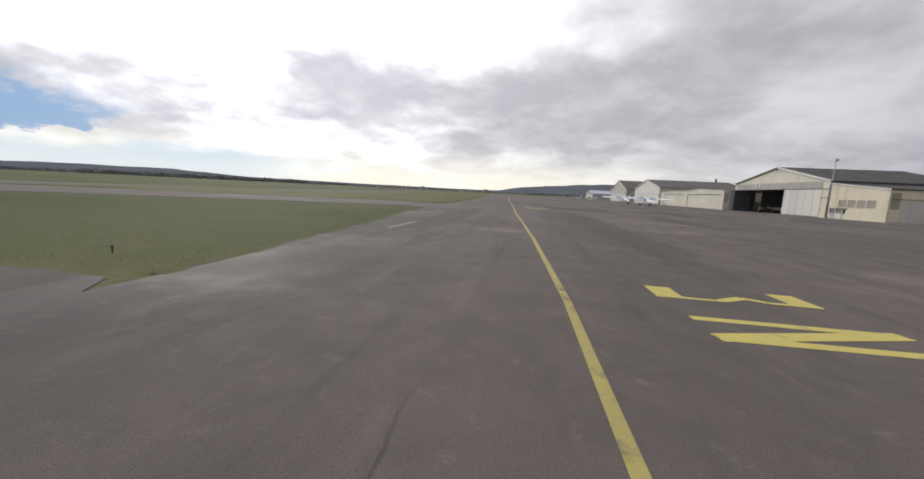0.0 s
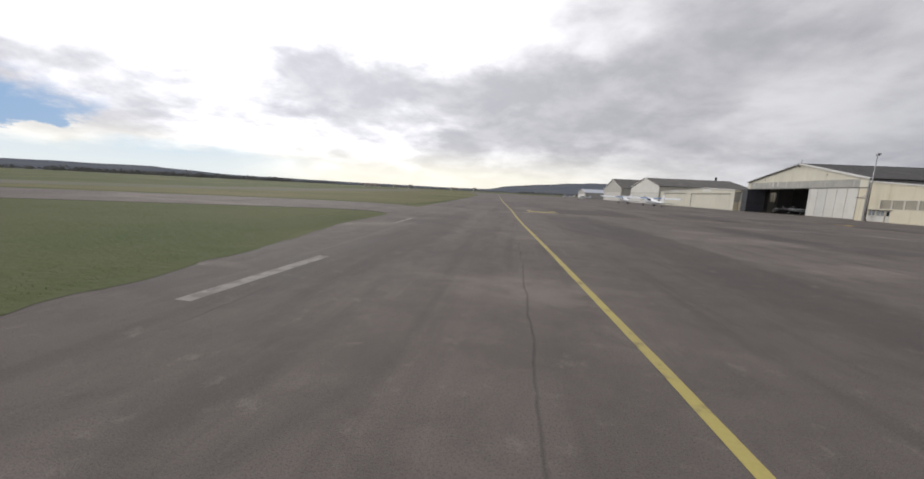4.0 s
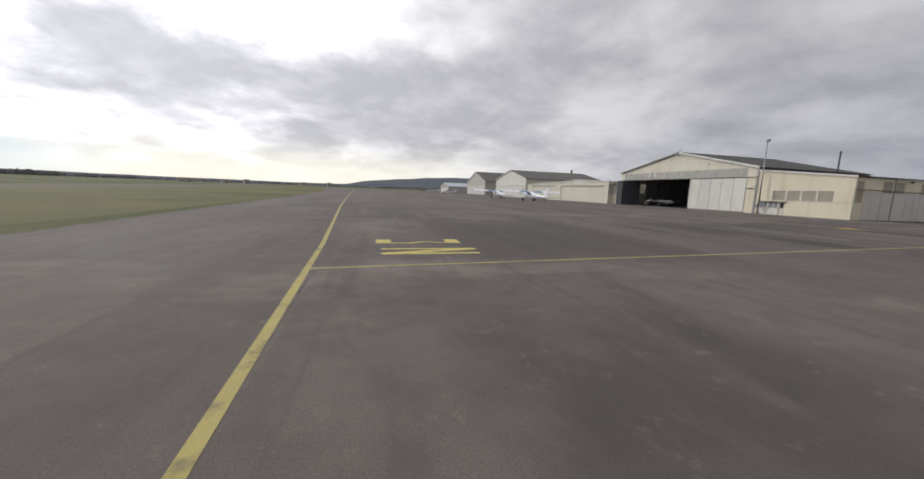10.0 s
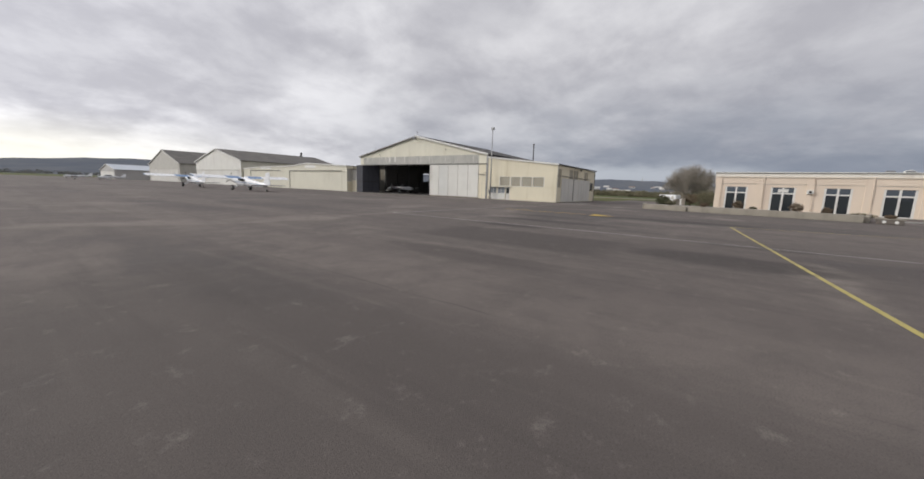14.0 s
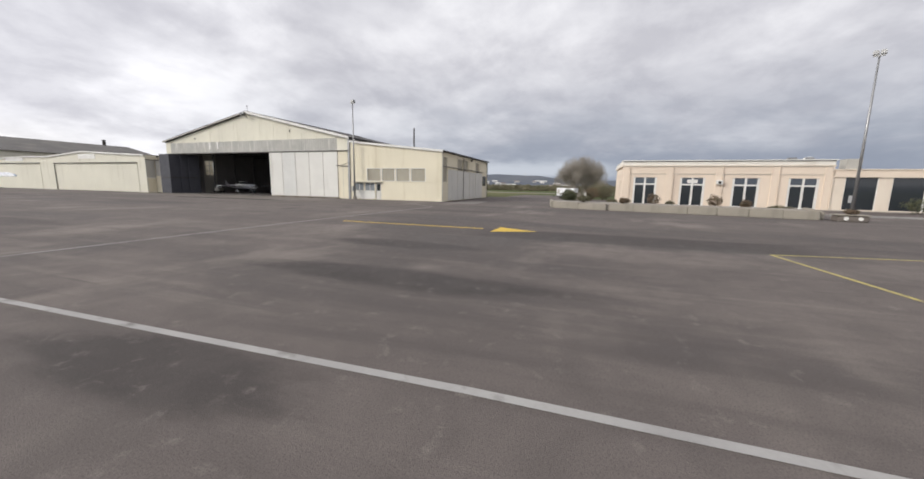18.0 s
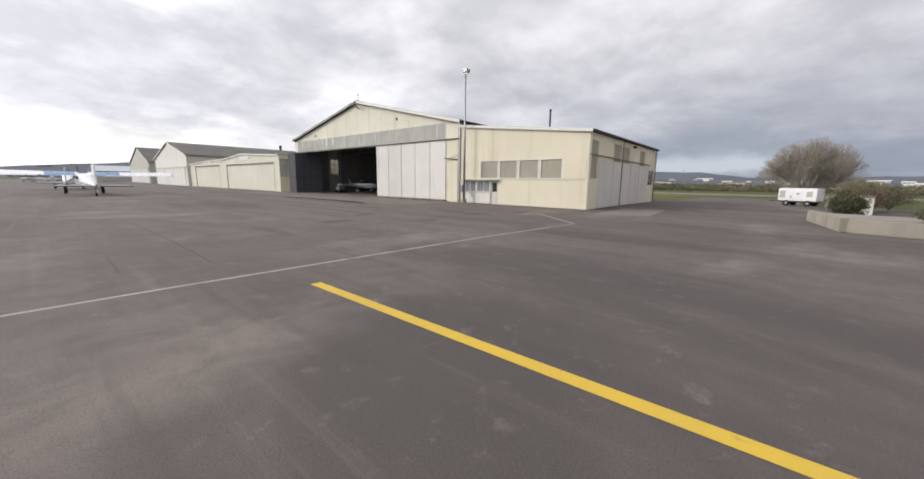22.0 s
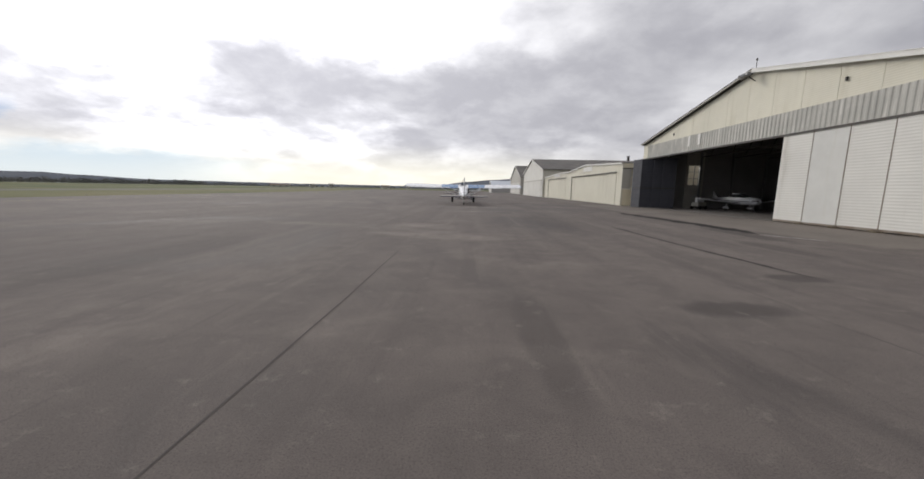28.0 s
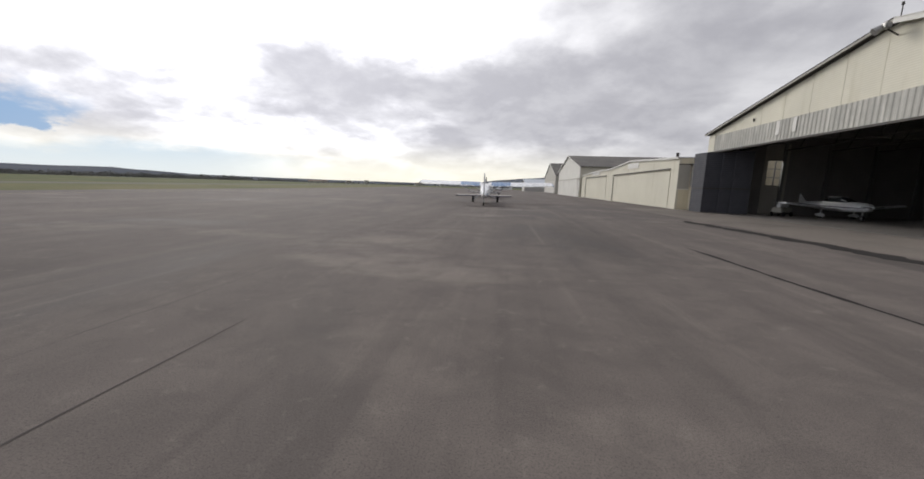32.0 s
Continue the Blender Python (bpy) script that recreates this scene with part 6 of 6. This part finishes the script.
utility_plane((-22.6, 20.3, 0), 2, "white and blue high-wing utility aircraft parked on the apron")
utility_plane((-23.0, 44.0, 0), -4, "white high-wing utility aircraft with blue trim, further along")
light_low_wing((-22.0, 126.0, 0), 95, "small white low-wing aircraft parked far along the row")
light_low_wing((-27.0, 150.0, 0), 80, "small white low-wing aircraft parked beyond the hangars")
light_low_wing((9.3, 12.4, 0.012), 184, "white low-wing aircraft with dark stripe inside the open hangar")
trolley = thing("ground_trolley", (5.6, 13.6, 0.012), "grey service trolley with upright handle inside the hangar", "trolley", turn=30)
part("body", cube(-0.9, 0.8, -0.4, 0.4, 0.35, 0.8, bevel=0.05), GREY_SHEET, trolley)
part("tank", tube(bmesh.new(), (-0.6, 0, 0.98), (0.7, 0, 0.98), 0.2, n=14), PLANE_WHITE, trolley, "pale cylindrical tank")
for x in (-0.6, 0.6):
    for s in (-1, 1):
        part("wheel", tube(bmesh.new(), (x, s * 0.42, 0.2), (x, s * 0.52, 0.2), 0.2, n=14), RUBBER, trolley)
    part("axle", tube(bmesh.new(), (x, -0.45, 0.2), (x, 0.45, 0.2), 0.03, n=6), DARK_STEEL, trolley)
    part("axle_bracket", cube(x - 0.06, x + 0.06, -0.3, 0.3, 0.2, 0.36), DARK_STEEL, trolley)
for s in (-1, 1):
    part("handle_post", tube(bmesh.new(), (-0.88, s * 0.3, 0.6), (-1.05, s * 0.3, 1.45), 0.025, n=6), STEEL, trolley)
part("handle_bar", tube(bmesh.new(), (-1.05, -0.3, 1.45), (-1.05, 0.3, 1.45), 0.03, n=6), STEEL, trolley)


# ---- small airfield things ----
def edge_light(at):
    e = thing("edge_light", at, "small dark blue taxiway edge light on a short stem", "edge light", "taxiway lights")
    part("stem", tube(bmesh.new(), (0, 0, 0), (0, 0, 0.13), 0.016, n=8), DARK_STEEL, e)
    part("lamp", tube(bmesh.new(), (0, 0, 0.13), (0, 0, 0.20), 0.035, 0.022, n=10), PLANE_STRIPE, e)


for x, y in ((-71.0, -94.4), (-73.4, -66.0), (-74.0, -51.0), (-74.9, -10), (-75.9, 20), (-77.8, 50)):
    edge_light((x, y, -0.02))


def hill_height(az):
    """Crest height in degrees by azimuth, counted from +y towards -x."""
    keys = ((-180, 1.0), (-125, 1.1), (-104, 1.3), (-100, 1.2), (-88, 1.1), (-83, 1.7), (-78, 1.85), (-60, 1.7), (-35, 1.8), (-16, 2.0), (-8, 1.85), (-3, 1.5), (1.5, 1.05), (4.5, 0.4), (8, 0.35), (33, 0.45), (42, 0.55), (46, 0.8), (50, 1.0), (58, 0.98), (65, 0.75), (72, 0.4), (110, 0.5), (180, 1.2))
    for (a, p), (b, q) in zip(keys, keys[1:]):
        if a <= az <= b:
            return p + (q - p) * (az - a) / (b - a)
    return 0.3


def hut(at, sx, sy, h, turn, mat, roof, label):
    t = thing("hut", at, label, "hut", "far buildings", "", turn)
    part("wall", cube(-sx / 2, sx / 2, -sy / 2, sy / 2, 0, h), mat, t)
    part("roof", prism([(-sy / 2 - 0.3, h), (sy / 2 + 0.3, h), (0, h + sy * 0.18)], "x", -sx / 2 - 0.3, sx / 2 + 0.3), roof, t)
    part("door", cube(-0.6, 0.6, -sy / 2 - 0.06, -sy / 2, 0, min(2.2, h * 0.8)), DARK_STEEL, t)
    for x in (-sx * 0.3, sx * 0.3):
        part("window", cube(x - 0.7, x + 0.7, -sy / 2 - 0.05, -sy / 2, h * 0.4, h * 0.75), GLASS, t)


rng = random.Random(5)
for az, dist, sx, h, pale in ((24, 560, 26, 3, 0), (20, 600, 9, 4, 1), (17.5, 620, 7, 5, 1), (10, 700, 14, 4.5, 0), (6.5, 720, 7, 6, 0)):
    a = radians(az)
    hut((-60 - dist * math.sin(a), -40 + dist * math.cos(a), -0.02), sx, 8, h, az + rng.uniform(-20, 20), TOWN_WHITE if pale else GREY_SHEET, TOWN_ROOF if not pale else ROOF, "small far building at the airfield's edge")
for k in range(46):
    az = rng.uniform(-112, -66)
    dist = rng.uniform(1130, 1480)
    a = radians(az)
    rise = 0.45 * math.tan(radians(hill_height(az))) * 2000 * (dist - 1100) / 450
    hut((-40 - dist * math.sin(a), -30 + dist * math.cos(a), rise - 2.0), rng.choice((12, 14, 18, 24, 46)), rng.uniform(10, 14), rng.uniform(4, 7.5), az + rng.uniform(-30, 30), TOWN_WHITE, TOWN_ROOF if rng.random() < 0.5 else GREY_WALL, "pale town building on the far hillside")


radio_mast = thing("radio_mast", (1835, 265, 20), "thin far radio mast on the hill crest", "radio mast")
part("mast", tube(bmesh.new(), (0, 0, 0), (0, 0, 58), 1.3, 0.5, n=6), GREY_SHEET, radio_mast)
part("platform", tube(bmesh.new(), (0, 0, 40), (0, 0, 43), 3.4, n=10), GREY_SHEET, radio_mast)
shrub((88.0, -22.5, -0.02), 1.0, 1.6, LEAF_GREY, 71, "small lone bush on the grass behind the annexe", 600)


# ---- hills and woods on the horizon ----
def hills(r0, r1, r2, scale, seed):
    bm = bmesh.new()
    rows = []
    for k in range(361):
        az = -180 + k
        a = radians(az)
        top = math.tan(radians(hill_height(az))) * r1 * scale * (1 + 0.10 * noise.noise(Vector((k * 0.11, seed, 0))) + 0.05 * noise.noise(Vector((k * 0.45, seed, 3))))
        col = []
        for f, r in ((0.0, r0), (0.45, (r0 + r1) / 2), (1.0, r1), (0.7, r2)):
            col.append(bm.verts.new((-40 - r * math.sin(a), -30 + r * math.cos(a), -0.5 + f * top + (1.5 * noise.noise(Vector((k * 0.3, f * 3, seed))) if 0 < f else 0))))
        rows.append(col)
    for a, b in zip(rows, rows[1:]):
        for i in range(3):
            bm.faces.new((a[i], b[i], b[i + 1], a[i + 1]))
    return bm


structure("hills", hills(1100, 2000, 3000, 1.0, 1.0), HAZED_HILL, "low wooded hills along the horizon, haze painted in as blue-grey", "hills", smooth=True)


def tree_line(seed, spans):
    """Far hedges and woods as many small ragged clumps."""
    rg = np.random.default_rng(seed)
    verts, faces = [], []
    for az0, az1, dist, hgt, count, base in spans:
        for _ in range(count):
            a = math.radians(rg.uniform(az0, az1))
            r = dist * rg.uniform(0.97, 1.06)
            h = hgt * rg.uniform(0.45, 1.15)
            cx, cy = -40 - r * math.sin(a), -30 + r * math.cos(a)
            for _k in range(16):
                c = np.array([cx, cy, 0]) + rg.normal(size=3) * (h * 0.38, h * 0.38, 0) + (0, 0, base + h * rg.uniform(0.1, 0.95))
                s = h * rg.uniform(0.09, 0.2)
                i = len(verts)
                for m in range(4):
                    verts.append(tuple(c + rg.normal(size=3) * s * (1, 1, 0.8)))
                faces += [(i, i + 1, i + 2), (i, i + 2, i + 3), (i, i + 3, i + 1), (i + 1, i + 2, i + 3)]
    me = bpy.data.meshes.new("mesh")
    me.from_pydata(verts, [], faces)
    return me


tagged(part("far_woods", tree_line(2, ((30, 75, 1000, 6, 520, 0), (36, 60, 1040, 9, 360, 0), (-4, 30, 900, 4, 300, 0), (-30, 0, 1000, 7, 200, 0), (46, 60, 1850, 14, 300, 10), (60, 74, 1850, 12, 200, 3), (-22, -1, 1850, 13, 260, 26))), HAZED_WOOD), "ragged line of far woods and hedges, colour paled for haze", "woods", "", "stuff")
tagged(part("hedge", tree_line(3, ((-112, -62, 170, 1.5, 1500, 0), (-110, -64, 300, 2.6, 1100, 0), (-112, -60, 700, 5.5, 600, 0))), LEAF_OLIVE), "olive-brown winter hedges and scrub behind the apron", "hedge", "", "stuff")
